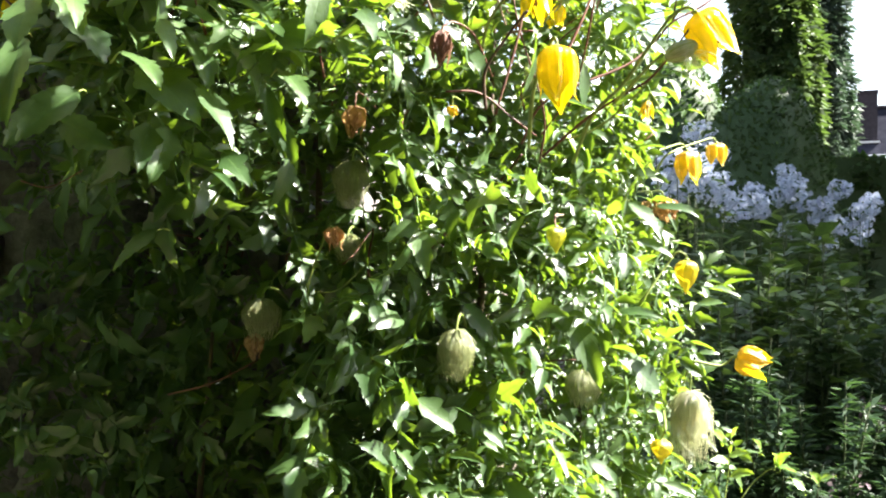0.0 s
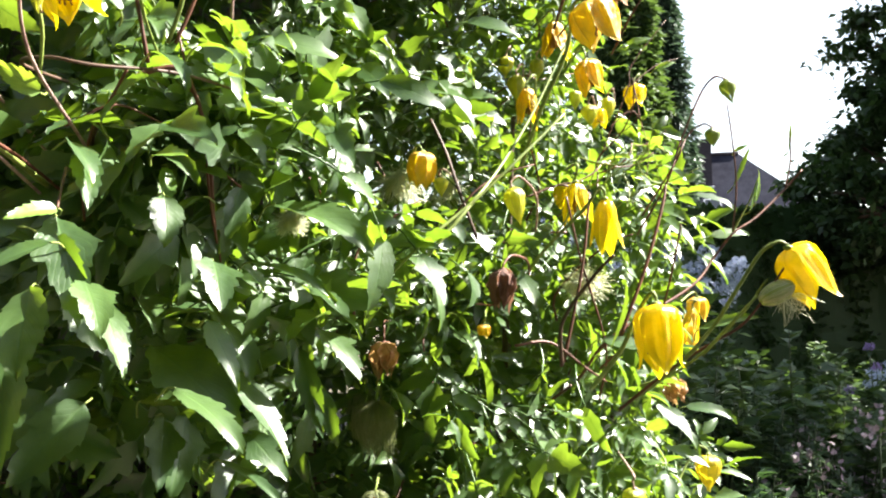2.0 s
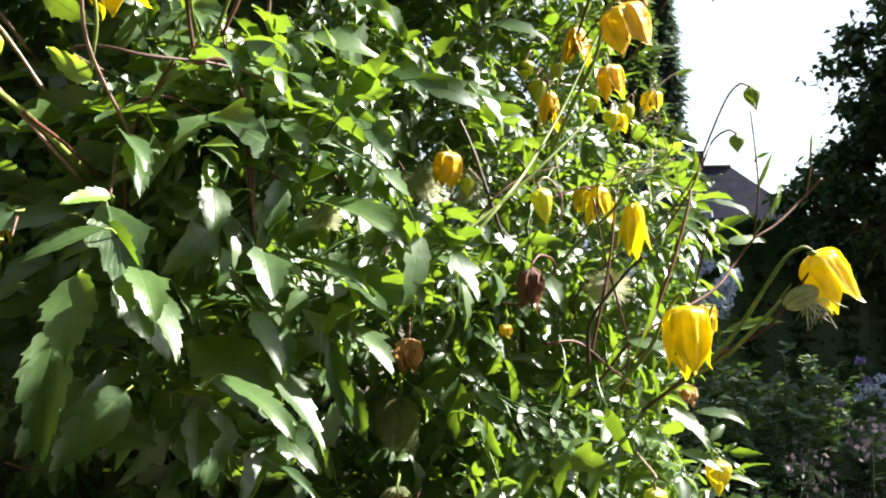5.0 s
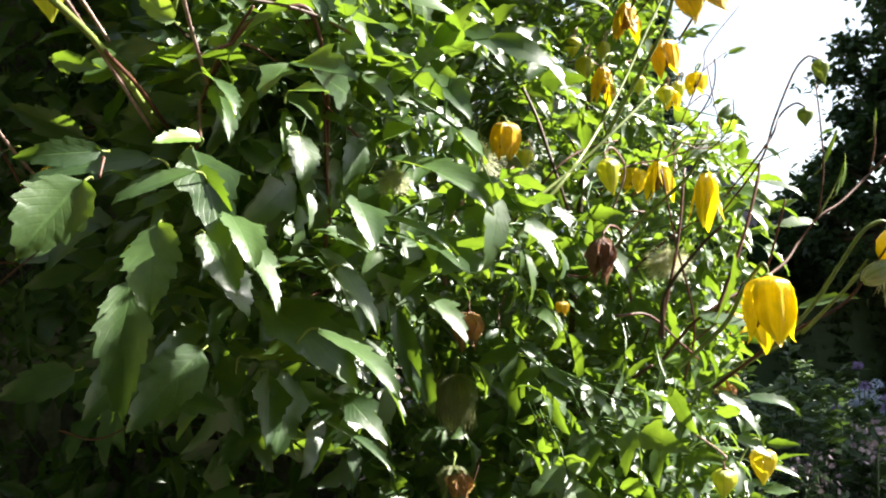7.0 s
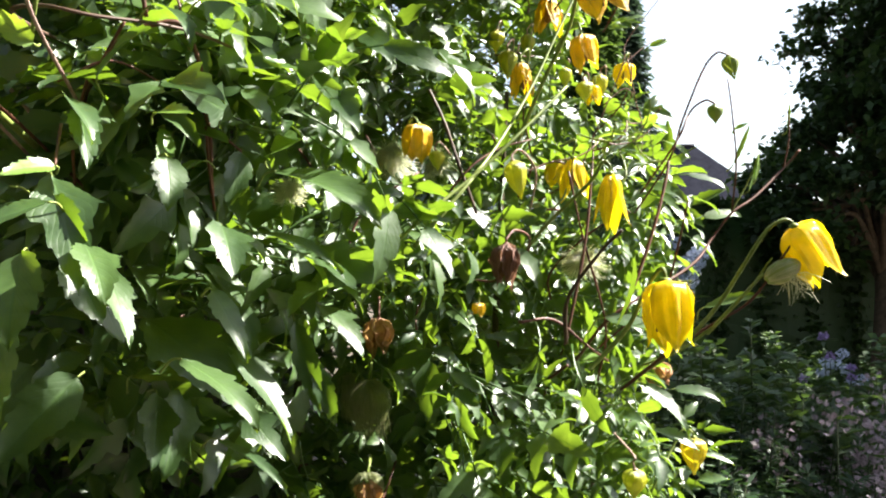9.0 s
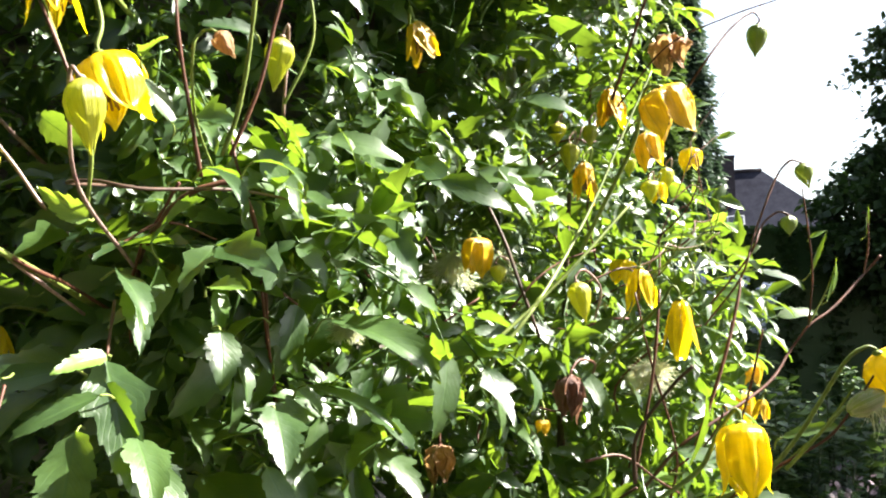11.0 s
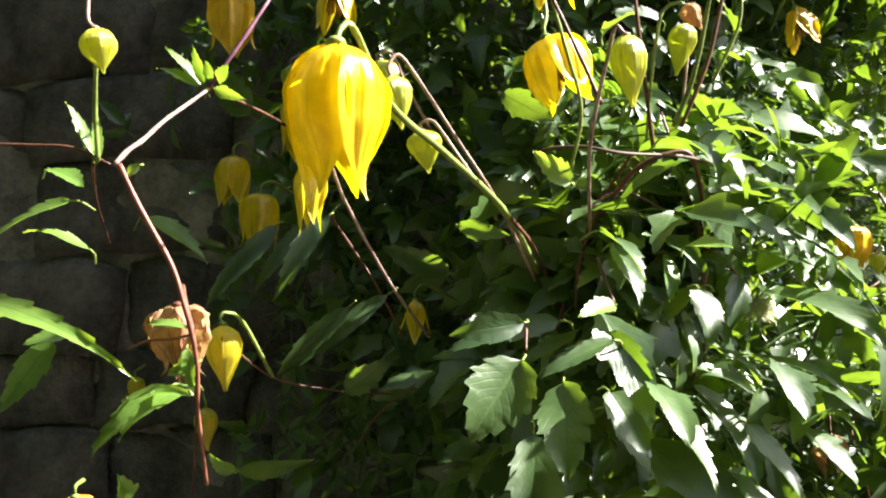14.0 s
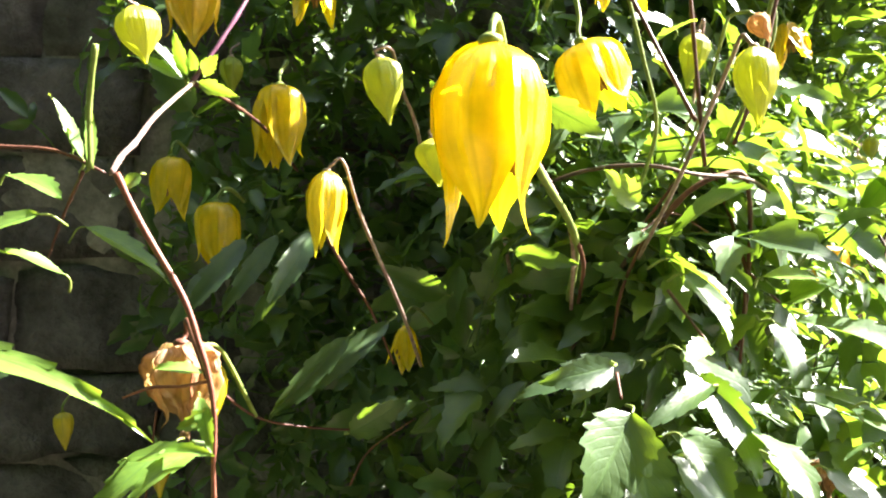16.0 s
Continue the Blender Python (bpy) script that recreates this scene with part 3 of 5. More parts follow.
stem(STEM_RED, 0.0022, 0.0018, (-0.170, 0.530, 1.562), (-0.161, 0.525, 1.572), (-0.149, 0.525, 1.578), (-0.138, 0.530, 1.577), (-0.132, 0.545, 1.552), (-0.132, 0.560, 1.518), (-0.132, 0.600, 1.481))
stem(STEM_RED, 0.0013, 0.001, (-0.132, 0.545, 1.544), (-0.119, 0.550, 1.533))
stem(STEM_RED, 0.0012, 0.001, (-0.177, 0.500, 1.536), (-0.173, 0.475, 1.519))
stem(STEM_RED, 0.0012, 0.001, (-0.202, 0.470, 1.511), (-0.202, 0.465, 1.504))
stem(STEM_DARK, 0.0022, 0.0018, (-0.168, 0.530, 1.562), (-0.178, 0.540, 1.552), (-0.187, 0.580, 1.527), (-0.200, 0.660, 1.482))
stem(STEM_GREEN, 0.0018, 0.0015, (-0.060, 0.600, 1.488), (-0.040, 0.605, 1.507), (-0.008, 0.620, 1.532), (0.016, 0.630, 1.553), (0.048, 0.650, 1.582))
stem(STEM_DARK, 0.002, 0.0017, (-0.026, 0.660, 1.581), (-0.019, 0.655, 1.563), (-0.011, 0.650, 1.536), (-0.003, 0.650, 1.513))
stem(STEM_RED, 0.0018, 0.0014, (0.053, 0.660, 1.433), (0.068, 0.640, 1.458), (0.120, 0.660, 1.483), (0.140, 0.672, 1.500), (0.153, 0.674, 1.514), (0.171, 0.680, 1.524), (0.195, 0.690, 1.542), (0.206, 0.690, 1.553))
stem(STEM_RED, 0.0012, 0.0008, (0.153, 0.674, 1.514), (0.157, 0.675, 1.543), (0.156, 0.676, 1.570), (0.154, 0.677, 1.593))
stem(STEM_GREEN, 0.0012, 0.0007, (0.153, 0.674, 1.515), (0.165, 0.676, 1.533), (0.172, 0.678, 1.547))
stem(STEM_RED, 0.0012, 0.0008, (0.195, 0.690, 1.542), (0.199, 0.690, 1.560), (0.199, 0.690, 1.577))
stem(STEM_RED, 0.002, 0.0014, (0.066, 0.620, 1.458), (0.086, 0.630, 1.499), (0.099, 0.640, 1.530), (0.103, 0.645, 1.541))
stem(STEM_RED, 0.0018, 0.0014, (0.036, 0.620, 1.447), (0.050, 0.630, 1.496), (0.058, 0.640, 1.536))
stem(STEM_DARK, 0.002, 0.0016, (0.030, 0.600, 1.447), (0.030, 0.595, 1.469), (0.045, 0.590, 1.491), (0.054, 0.585, 1.501))
stem(STEM_GREEN, 0.0015, 0.0012, (0.079, 0.630, 1.432), (0.101, 0.625, 1.441), (0.126, 0.615, 1.464), (0.141, 0.606, 1.487))
stem(STEM_GREEN, 0.0022, 0.0014, (-0.043, 0.600, 1.495), (-0.025, 0.610, 1.514), (-0.010, 0.620, 1.530), (0.011, 0.650, 1.553), (0.037, 0.680, 1.589), (0.059, 0.700, 1.627), (0.084, 0.720, 1.669))
stem(STEM_RED, 0.0014, 0.001, (0.008, 0.620, 1.489), (0.002, 0.630, 1.478), (-0.006, 0.640, 1.478))
stem(STEM_RED, 0.0018, 0.0014, (0.054, 0.680, 1.428), (0.032, 0.720, 1.402), (0.010, 0.780, 1.373))
stem(STEM_RED, 0.0012, 0.0008, (0.066, 0.660, 1.439), (0.080, 0.640, 1.458), (0.081, 0.620, 1.475))
stem(STEM_RED, 0.0013, 0.001, (-0.133, 0.547, 1.543), (-0.132, 0.555, 1.522), (-0.130, 0.570, 1.497))
stem(STEM_RED, 0.0015, 0.0012, (-0.132, 0.547, 1.543), (-0.138, 0.550, 1.569), (-0.146, 0.560, 1.603))
stem(STEM_RED, 0.0014, 0.0012, (-0.174, 0.530, 1.560), (-0.182, 0.540, 1.539), (-0.184, 0.550, 1.520))
stem(STEM_RED, 0.0014, 0.001, (-0.161, 0.530, 1.580), (-0.174, 0.540, 1.562), (-0.181, 0.550, 1.553))
stem(STEM_RED, 0.0012, 0.0008, (-0.183, 0.520, 1.555), (-0.166, 0.530, 1.565), (-0.149, 0.540, 1.559))
stem(STEM_GREEN, 0.0012, 0.001, (-0.100, 0.600, 1.570), (-0.073, 0.620, 1.584), (-0.056, 0.640, 1.605))
stem(STEM_GREEN, 0.001, 0.0007, (-0.078, 0.640, 1.338), (-0.065, 0.650, 1.339), (-0.048, 0.660, 1.355))
stem(STEM_RED, 0.0016, 0.001, (0.007, 0.600, 1.458), (0.027, 0.610, 1.458), (0.047, 0.620, 1.444), (0.061, 0.630, 1.435))
stem(STEM_RED, 0.0014, 0.001, (0.065, 0.660, 1.421), (0.067, 0.650, 1.452), (0.052, 0.640, 1.500), (0.045, 0.640, 1.535))
stem(STEM_RED, 0.0018, 0.0012, (0.064, 0.620, 1.421), (0.090, 0.610, 1.443), (0.109, 0.605, 1.455), (0.128, 0.602, 1.467), (0.150, 0.600, 1.496))
stem(STEM_RED, 0.0014, 0.001, (0.080, 0.620, 1.451), (0.088, 0.610, 1.479), (0.094, 0.600, 1.516))
stem(STEM_RED, 0.0012, 0.0008, (-0.180, 0.660, 1.269), (-0.150, 0.660, 1.277), (-0.122, 0.670, 1.291))
stem(STEM_RED, 0.001, 0.0007, (-0.248, 0.600, 1.407), (-0.231, 0.600, 1.403), (-0.210, 0.600, 1.413))
stem(STEM_GREEN, 0.0012, 0.0008, (0.235, 0.880, 1.111), (0.247, 0.900, 1.155), (0.250, 0.900, 1.196))
stem(STEM_GREEN, 0.0012, 0.0007, (0.235, 0.880, 1.111), (0.269, 0.900, 1.151), (0.294, 0.900, 1.166), (0.328, 0.900, 1.153))
stem(STEM_RED, 0.0012, 0.0009, (-0.340, 0.560, 1.510), (-0.321, 0.580, 1.491), (-0.297, 0.600, 1.484), (-0.273, 0.620, 1.481))
stem(STEM_RED, 0.0009, 0.0006, (-0.348, 0.490, 1.485), (-0.337, 0.500, 1.488), (-0.334, 0.520, 1.490), (-0.349, 0.560, 1.518))
stem(STEM_RED, 0.001, 0.0008, (-0.365, 0.600, 1.492), (-0.373, 0.620, 1.463), (-0.382, 0.640, 1.426))
stem(STEM_RED, 0.0009, 0.0006, (-0.285, 0.600, 1.460), (-0.277, 0.610, 1.473), (-0.258, 0.600, 1.487))
stem(STEM_DARK, 0.0015, 0.0013, (-0.198, 0.620, 1.590), (-0.198, 0.520, 1.579), (-0.183, 0.500, 1.577), (-0.166, 0.500, 1.574), (-0.134, 0.530, 1.576), (-0.091, 0.600, 1.571))
stem(STEM_GREEN, 0.0009, 0.0006, (0.071, 0.740, 1.528), (0.087, 0.745, 1.544), (0.108, 0.750, 1.556), (0.134, 0.760, 1.579), (0.149, 0.760, 1.572))
stem(STEM_RED, 0.0009, 0.0006, (0.083, 0.750, 1.541), (0.104, 0.760, 1.583), (0.122, 0.765, 1.621), (0.127, 0.770, 1.638), (0.156, 0.780, 1.672))
stem(STEM_RED, 0.0008, 0.0005, (0.127, 0.770, 1.626), (0.130, 0.765, 1.598), (0.133, 0.760, 1.574), (0.125, 0.750, 1.545))
stem(STEM_GREEN, 0.0008, 0.0005, (0.094, 0.740, 1.551), (0.115, 0.740, 1.568), (0.130, 0.742, 1.570), (0.135, 0.744, 1.552), (0.148, 0.745, 1.548))
stem(STEM_RED, 0.0009, 0.0005, (0.106, 0.760, 1.592), (0.122, 0.765, 1.604), (0.128, 0.765, 1.600), (0.120, 0.765, 1.592), (0.110, 0.765, 1.587))
stem(STEM_GREEN, 0.001, 0.0006, (0.061, 0.680, 1.502), (0.077, 0.670, 1.526), (0.095, 0.665, 1.540), (0.110, 0.660, 1.544), (0.126, 0.655, 1.551))
stem(STEM_RED, 0.0008, 0.0005, (0.124, 0.770, 1.622), (0.147, 0.780, 1.639), (0.168, 0.790, 1.647))
stem(STEM_RED, 0.0011, 0.0007, (0.073, 0.760, 1.655), (0.104, 0.750, 1.692), (0.136, 0.730, 1.705), (0.167, 0.720, 1.714), (0.193, 0.710, 1.722))
stem(STEM_RED, 0.0012, 0.0008, (-0.356, 0.475, 1.571), (-0.377, 0.520, 1.564), (-0.411, 0.600, 1.556))
stem(STEM_ROSE, 0.0022, 0.0015, (-0.347, 0.477, 1.571), (-0.340, 0.479, 1.556), (-0.328, 0.480, 1.535), (-0.323, 0.480, 1.521), (-0.320, 0.481, 1.510), (-0.319, 0.484, 1.497), (-0.320, 0.488, 1.482), (-0.321, 0.50, 1.455))
stem(STEM_ROSE, 0.0011, 0.0008, (-0.320, 0.481, 1.510), (-0.328, 0.482, 1.5085), (-0.338, 0.485, 1.508), (-0.347, 0.488, 1.505))
# flowers, buds and withered heads
flower("bell_big", (-0.246, 0.386, 1.582), 0.0390, 0.0248, -1, 68, (-0.245, 0.389, 1.587), (-0.243, 0.395, 1.588), (-0.237, 0.415, 1.573), (-0.226, 0.450, 1.566), (-0.209, 0.490, 1.552))
flower("bud", (-0.243, 0.450, 1.591), 0.0176, 0.0123, 12, 40, (-0.244, 0.450, 1.595), (-0.241, 0.452, 1.599), (-0.236, 0.456, 1.593), (-0.225, 0.470, 1.576), (-0.211, 0.487, 1.554))
flower("bell_orange", (-0.355, 0.611, 1.688), 0.0352, 0.0257, -0, 10, (-0.358, 0.615, 1.698), (-0.366, 0.620, 1.708))
flower("open", (-0.302, 0.620, 1.697), 0.0335, 0.0226, 1, 45, (-0.302, 0.620, 1.704), (-0.302, 0.630, 1.716))
flower("bud", (-0.271, 0.580, 1.637), 0.0286, 0.0183, 8, 30, (-0.273, 0.580, 1.640), (-0.266, 0.582, 1.641), (-0.262, 0.600, 1.630), (-0.255, 0.620, 1.617))
flower("bud", (-0.250, 0.570, 1.601), 0.0194, 0.0172, 8, 15, (-0.251, 0.570, 1.604), (-0.245, 0.570, 1.605), (-0.237, 0.575, 1.594), (-0.223, 0.580, 1.572))
flower("bell", (-0.320, 0.611, 1.629), 0.0330, 0.0170, 0, 25, (-0.319, 0.612, 1.633), (-0.318, 0.620, 1.634), (-0.320, 0.640, 1.628))
flower("bell_green", (-0.289, 0.524, 1.580), 0.0304, 0.0136, 0, 35, (-0.287, 0.524, 1.582), (-0.283, 0.526, 1.583), (-0.277, 0.535, 1.564), (-0.263, 0.560, 1.532))
flower("bell", (-0.349, 0.643, 1.586), 0.0336, 0.0223, 1, 15, (-0.348, 0.645, 1.591), (-0.346, 0.660, 1.595), (-0.342, 0.680, 1.592))
flower("bell", (-0.384, 0.700, 1.619), 0.0333, 0.0197, -1, 50, (-0.384, 0.700, 1.624), (-0.385, 0.720, 1.631), (-0.381, 0.740, 1.625))
flower("bell", (-0.316, 0.611, 1.634), 0.0369, 0.0215, 1, 30, (-0.316, 0.612, 1.639), (-0.315, 0.630, 1.650))
flower("bud", (-0.326, 0.417, 1.600), 0.0143, 0.0125, 12, 30, (-0.328, 0.417, 1.602), (-0.329, 0.418, 1.606), (-0.330, 0.420, 1.614))
flower("faded", (-0.332, 0.497, 1.521), 0.0291, 0.0237, 4, 20, (-0.331, 0.499, 1.524), (-0.330, 0.496, 1.528), (-0.326, 0.488, 1.522), (-0.3205, 0.482, 1.511))
flower("bud_yellow", (-0.337, 0.558, 1.515), 0.0295, 0.0176, 4, 60, (-0.339, 0.560, 1.518), (-0.337, 0.562, 1.520), (-0.332, 0.570, 1.516), (-0.321, 0.580, 1.491))
flower("bud_yellow", (-0.372, 0.630, 1.473), 0.0213, 0.0136, 6, 20, (-0.372, 0.630, 1.476), (-0.378, 0.640, 1.482))
flower("bell_orange", (-0.388, 0.530, 1.445), 0.0234, 0.0175, 4, 20, (-0.388, 0.530, 1.449), (-0.390, 0.540, 1.450))
flower("open", (-0.261, 0.620, 1.527), 0.0213, 0.0164, -0, 10, (-0.261, 0.620, 1.531), (-0.256, 0.630, 1.535))
flower("bud_yellow", (-0.424, 0.660, 1.488), 0.0187, 0.0110, 5, 10, (-0.424, 0.660, 1.491), (-0.428, 0.680, 1.494))
flower("bud", (-0.360, 0.740, 1.686), 0.0235, 0.0155, 3, 20, (-0.360, 0.740, 1.690), (-0.357, 0.750, 1.697))
flower("bell", (-0.194, 0.545, 1.633), 0.0321, 0.0265, 20, 35, (-0.195, 0.545, 1.637), (-0.194, 0.548, 1.646), (-0.198, 0.555, 1.666))
flower("bud", (-0.170, 0.439, 1.598), 0.0214, 0.0128, 5, 10, (-0.171, 0.439, 1.599), (-0.173, 0.440, 1.601), (-0.175, 0.445, 1.594), (-0.180, 0.470, 1.571))
flower("open_big", (-0.194, 0.490, 1.653), 0.0275, 0.0189, 3, 20, (-0.194, 0.490, 1.656), (-0.199, 0.500, 1.666))
flower("faded_bud", (-0.143, 0.505, 1.630), 0.0113, 0.0085, 36, 10, (-0.145, 0.505, 1.631), (-0.149, 0.510, 1.631), (-0.152, 0.510, 1.624), (-0.154, 0.530, 1.601))
flower("bud", (-0.128, 0.605, 1.657), 0.0253, 0.0153, -11, 10, (-0.127, 0.605, 1.660), (-0.125, 0.605, 1.662), (-0.126, 0.610, 1.649), (-0.129, 0.620, 1.618))
flower("orange_open", (-0.063, 0.660, 1.681), 0.0230, 0.0189, 14, 20, (-0.064, 0.660, 1.684), (-0.065, 0.670, 1.691))
flower("orange_open", (0.050, 0.760, 1.620), 0.0273, 0.0167, -0, 40, (0.050, 0.760, 1.624), (0.058, 0.770, 1.630))
flower("bell_orange", (-0.028, 0.694, 1.568), 0.0226, 0.0179, -2, 15, (-0.029, 0.695, 1.571), (-0.031, 0.700, 1.572), (-0.032, 0.710, 1.566))
flower("bud", (-0.018, 0.690, 1.552), 0.0116, 0.0104, 3, 15, (-0.019, 0.690, 1.554), (-0.016, 0.690, 1.557))
flower("bud", (0.016, 0.645, 1.541), 0.0213, 0.0133, 11, 15, (0.016, 0.646, 1.544), (0.022, 0.650, 1.547), (0.035, 0.670, 1.537))
flower("brown", (0.004, 0.612, 1.496), 0.0233, 0.0137, -2, 15, (0.005, 0.613, 1.499), (0.011, 0.620, 1.503), (0.023, 0.640, 1.499))
flower("bud", (0.049, 0.830, 1.659), 0.0171, 0.0142, -2, 10, (0.050, 0.830, 1.662), (0.055, 0.840, 1.668))
flower("bud", (0.075, 0.840, 1.659), 0.0177, 0.0127, -2, 10, (0.075, 0.840, 1.663), (0.082, 0.850, 1.669))
flower("bud", (0.055, 0.820, 1.642), 0.0214, 0.0154, -2, 30, (0.055, 0.820, 1.646), (0.062, 0.830, 1.652))
flower("orange_open", (0.083, 0.810, 1.676), 0.0232, 0.0213, 4, 30, (0.083, 0.810, 1.680), (0.090, 0.820, 1.687))
flower("bell_orange", (0.053, 0.616, 1.635), 0.0270, 0.0244, 24, 20, (0.051, 0.617, 1.636), (0.047, 0.620, 1.633), (0.046, 0.635, 1.612), (0.035, 0.650, 1.585))
flower("bell_orange", (0.091, 0.760, 1.639), 0.0258, 0.0176, 13, 20, (0.091, 0.760, 1.643), (0.090, 0.770, 1.649))
flower("bell", (0.161, 0.870, 1.646), 0.0194, 0.0166, 0, 20, (0.161, 0.870, 1.650), (0.169, 0.880, 1.655))
flower("bud", (0.118, 0.800, 1.621), 0.0181, 0.0117, -2, 20, (0.118, 0.800, 1.624), (0.122, 0.800, 1.627))
flower("bud", (0.107, 0.850, 1.637), 0.0161, 0.0110, -2, 20, (0.107, 0.850, 1.640), (0.110, 0.850, 1.643))
flower("orange_open", (0.080, 0.800, 1.677), 0.0301, 0.0204, -2, 20, (0.080, 0.800, 1.681), (0.078, 0.800, 1.685))
flower("tan", (0.140, 0.850, 1.728), 0.0283, 0.0282, 6, 20, (0.140, 0.850, 1.732), (0.139, 0.860, 1.739))
flower("open", (0.059, 0.615, 1.531), 0.0298, 0.0189, 0, 62, (0.059, 0.615, 1.535), (0.056, 0.617, 1.537), (0.050, 0.620, 1.527), (0.031, 0.640, 1.505))
flower("bell", (0.086, 0.800, 1.558), 0.0187, 0.0177, -7, 20, (0.087, 0.800, 1.561), (0.090, 0.800, 1.563))
flower("bell", (0.101, 0.770, 1.607), 0.0144, 0.0116, 3, 20, (0.101, 0.770, 1.610), (0.104, 0.770, 1.613))
flower("bud", (0.091, 0.755, 1.607), 0.0144, 0.0128, 4, 20, (0.091, 0.755, 1.610), (0.094, 0.755, 1.612))
flower("bud_small", (0.146, 0.660, 1.603), 0.0147, 0.0106, 15, 20, (0.144, 0.660, 1.604), (0.139, 0.660, 1.604), (0.130, 0.658, 1.594), (0.114, 0.650, 1.565), (0.103, 0.645, 1.541))
flower("bud_small", (0.135, 0.655, 1.574), 0.0115, 0.0095, 6, 20, (0.134, 0.655, 1.575), (0.129, 0.655, 1.576), (0.119, 0.652, 1.569), (0.109, 0.648, 1.552))
flower("bud_small", (0.188, 0.800, 1.722), 0.0244, 0.0159, -8, 20, (0.189, 0.800, 1.726), (0.183, 0.800, 1.730), (0.162, 0.790, 1.714), (0.135, 0.780, 1.682))
flower("bell", (0.152, 0.604, 1.503), 0.0358, 0.0238, 34, 35, (0.151, 0.604, 1.505), (0.146, 0.604, 1.506), (0.137, 0.605, 1.500), (0.125, 0.606, 1.483), (0.111, 0.607, 1.463), (0.093, 0.610, 1.444))
flower("bell", (0.069, 0.570, 1.477), 0.0342, 0.0241, 1, 81, (0.069, 0.571, 1.481), (0.067, 0.573, 1.482), (0.062, 0.580, 1.471), (0.057, 0.590, 1.454))
flower("orange_open", (0.145, 0.720, 1.469), 0.0134, 0.0108, -9, 10, (0.145, 0.720, 1.472), (0.147, 0.720, 1.474))
flower("bud_yellow", (0.196, 0.833, 1.354), 0.0280, 0.0214, -1, 20, (0.195, 0.833, 1.358), (0.188, 0.833, 1.360), (0.178, 0.830, 1.348), (0.153, 0.820, 1.314))
flower("bud", (0.073, 0.626, 1.379), 0.0166, 0.0138, -0, 20, (0.072, 0.626, 1.383), (0.073, 0.627, 1.386))
flower("bell_orange", (0.217, 0.930, 1.453), 0.0324, 0.0219, 4, 30, (0.215, 0.930, 1.457), (0.206, 0.920, 1.458), (0.173, 0.890, 1.444))
flower("bell_orange", (0.266, 1.020, 1.469), 0.0231, 0.0196, 4, 30, (0.264, 1.020, 1.473), (0.254, 1.010, 1.472), (0.204, 0.950, 1.452))
flower("tan", (0.176, 0.880, 1.405), 0.0163, 0.0168, -5, 20, (0.176, 0.880, 1.408), (0.174, 0.880, 1.413))
flower("tan", (0.187, 0.880, 1.405), 0.0207, 0.0187, 18, 40, (0.186, 0.880, 1.408), (0.183, 0.880, 1.413))
flower("bell_orange", (0.228, 0.800, 1.278), 0.0276, 0.0230, 70, 30, (0.226, 0.800, 1.278), (0.216, 0.800, 1.271), (0.192, 0.790, 1.275))
flower("bud_yellow", (0.162, 0.760, 1.220), 0.0185, 0.0177, 0, 20, (0.163, 0.760, 1.223), (0.165, 0.760, 1.230))
flower("brown_orange", (-0.055, 0.661, 1.458), 0.0222, 0.0155, -2, 20, (-0.055, 0.661, 1.462), (-0.054, 0.670, 1.469))
flower("tan", (-0.130, 0.690, 1.306), 0.0195, 0.0140, 0, 20, (-0.130, 0.690, 1.310), (-0.134, 0.700, 1.315))
flower("tan", (-0.065, 0.630, 1.379), 0.0152, 0.0126, 8, 20, (-0.067, 0.630, 1.380), (-0.070, 0.630, 1.373), (-0.083, 0.640, 1.338))
flower("bell_orange", (0.007, 0.700, 1.464), 0.0078, 0.0078, 0, 20, (0.007, 0.700, 1.466), (0.008, 0.700, 1.470))
flower("open", (0.066, 0.700, 1.549), 0.0264, 0.0202, 2, 20, (0.066, 0.700, 1.552), (0.067, 0.700, 1.560))
# seed heads
seed_head((0.011, 0.641, 1.302), 0.0120, 0.0163, 0)
seed_head((-0.060, 0.675, 1.412), 0.0128, 0.0159, 0)
seed_head((-0.121, 0.673, 1.321), 0.0129, 0.0137, 0)
seed_head((0.195, 0.815, 1.225), 0.0163, 0.0308, 3)
seed_head((0.103, 0.755, 1.262), 0.0143, 0.0143, 0)
seed_head((-0.040, 0.730, 1.551), 0.0152, 0.0152, 1)
seed_head((0.071, 0.700, 1.487), 0.0135, 0.0121, 1)
seed_head((-0.004, 0.780, 1.555), 0.0130, 0.0138, 1)
seed_head((0.143, 0.600, 1.480), 0.0115, 0.0109, 2)
seed_head((-0.101, 0.600, 1.521), 0.0074, 0.0074, 1)
seed_head((-0.067, 0.720, 1.412), 0.0094, 0.0148, 0)
seed_head((-0.062, 0.670, 1.368), 0.0092, 0.0092, 0)
# curling leaf stalks and tendrils at the open end of the vine
rng = random.Random(41)
for x, y, z, dx, dz in ((0.068, 0.74, 1.53, 0.05, 0.05), (0.085, 0.73, 1.545, 0.03, 0.07), (0.06, 0.72, 1.55, 0.06, 0.02), (0.095, 0.75, 1.56, 0.045, 0.03), (0.1, 0.72, 1.535, 0.02, 0.05), (0.05, 0.7, 1.52, 0.04, 0.045), (0.075, 0.71, 1.565, 0.055, -0.012)):
    line, twist = [], rng.uniform(0, 6.28)
    for n in range(9):
        u = n / 8
        r = 0.002 + 0.0032 * u
        line.append((x + dx * u + r * math.cos(twist + 9 * u), y + 0.01 * math.sin(5 * u + twist), z + dz * u + r * math.sin(twist + 9 * u)))
    stem(rng.choice((STEM_GREEN, STEM_GREEN, STEM_TAN, STEM_RED)), 0.0012, 0.0008, *line)
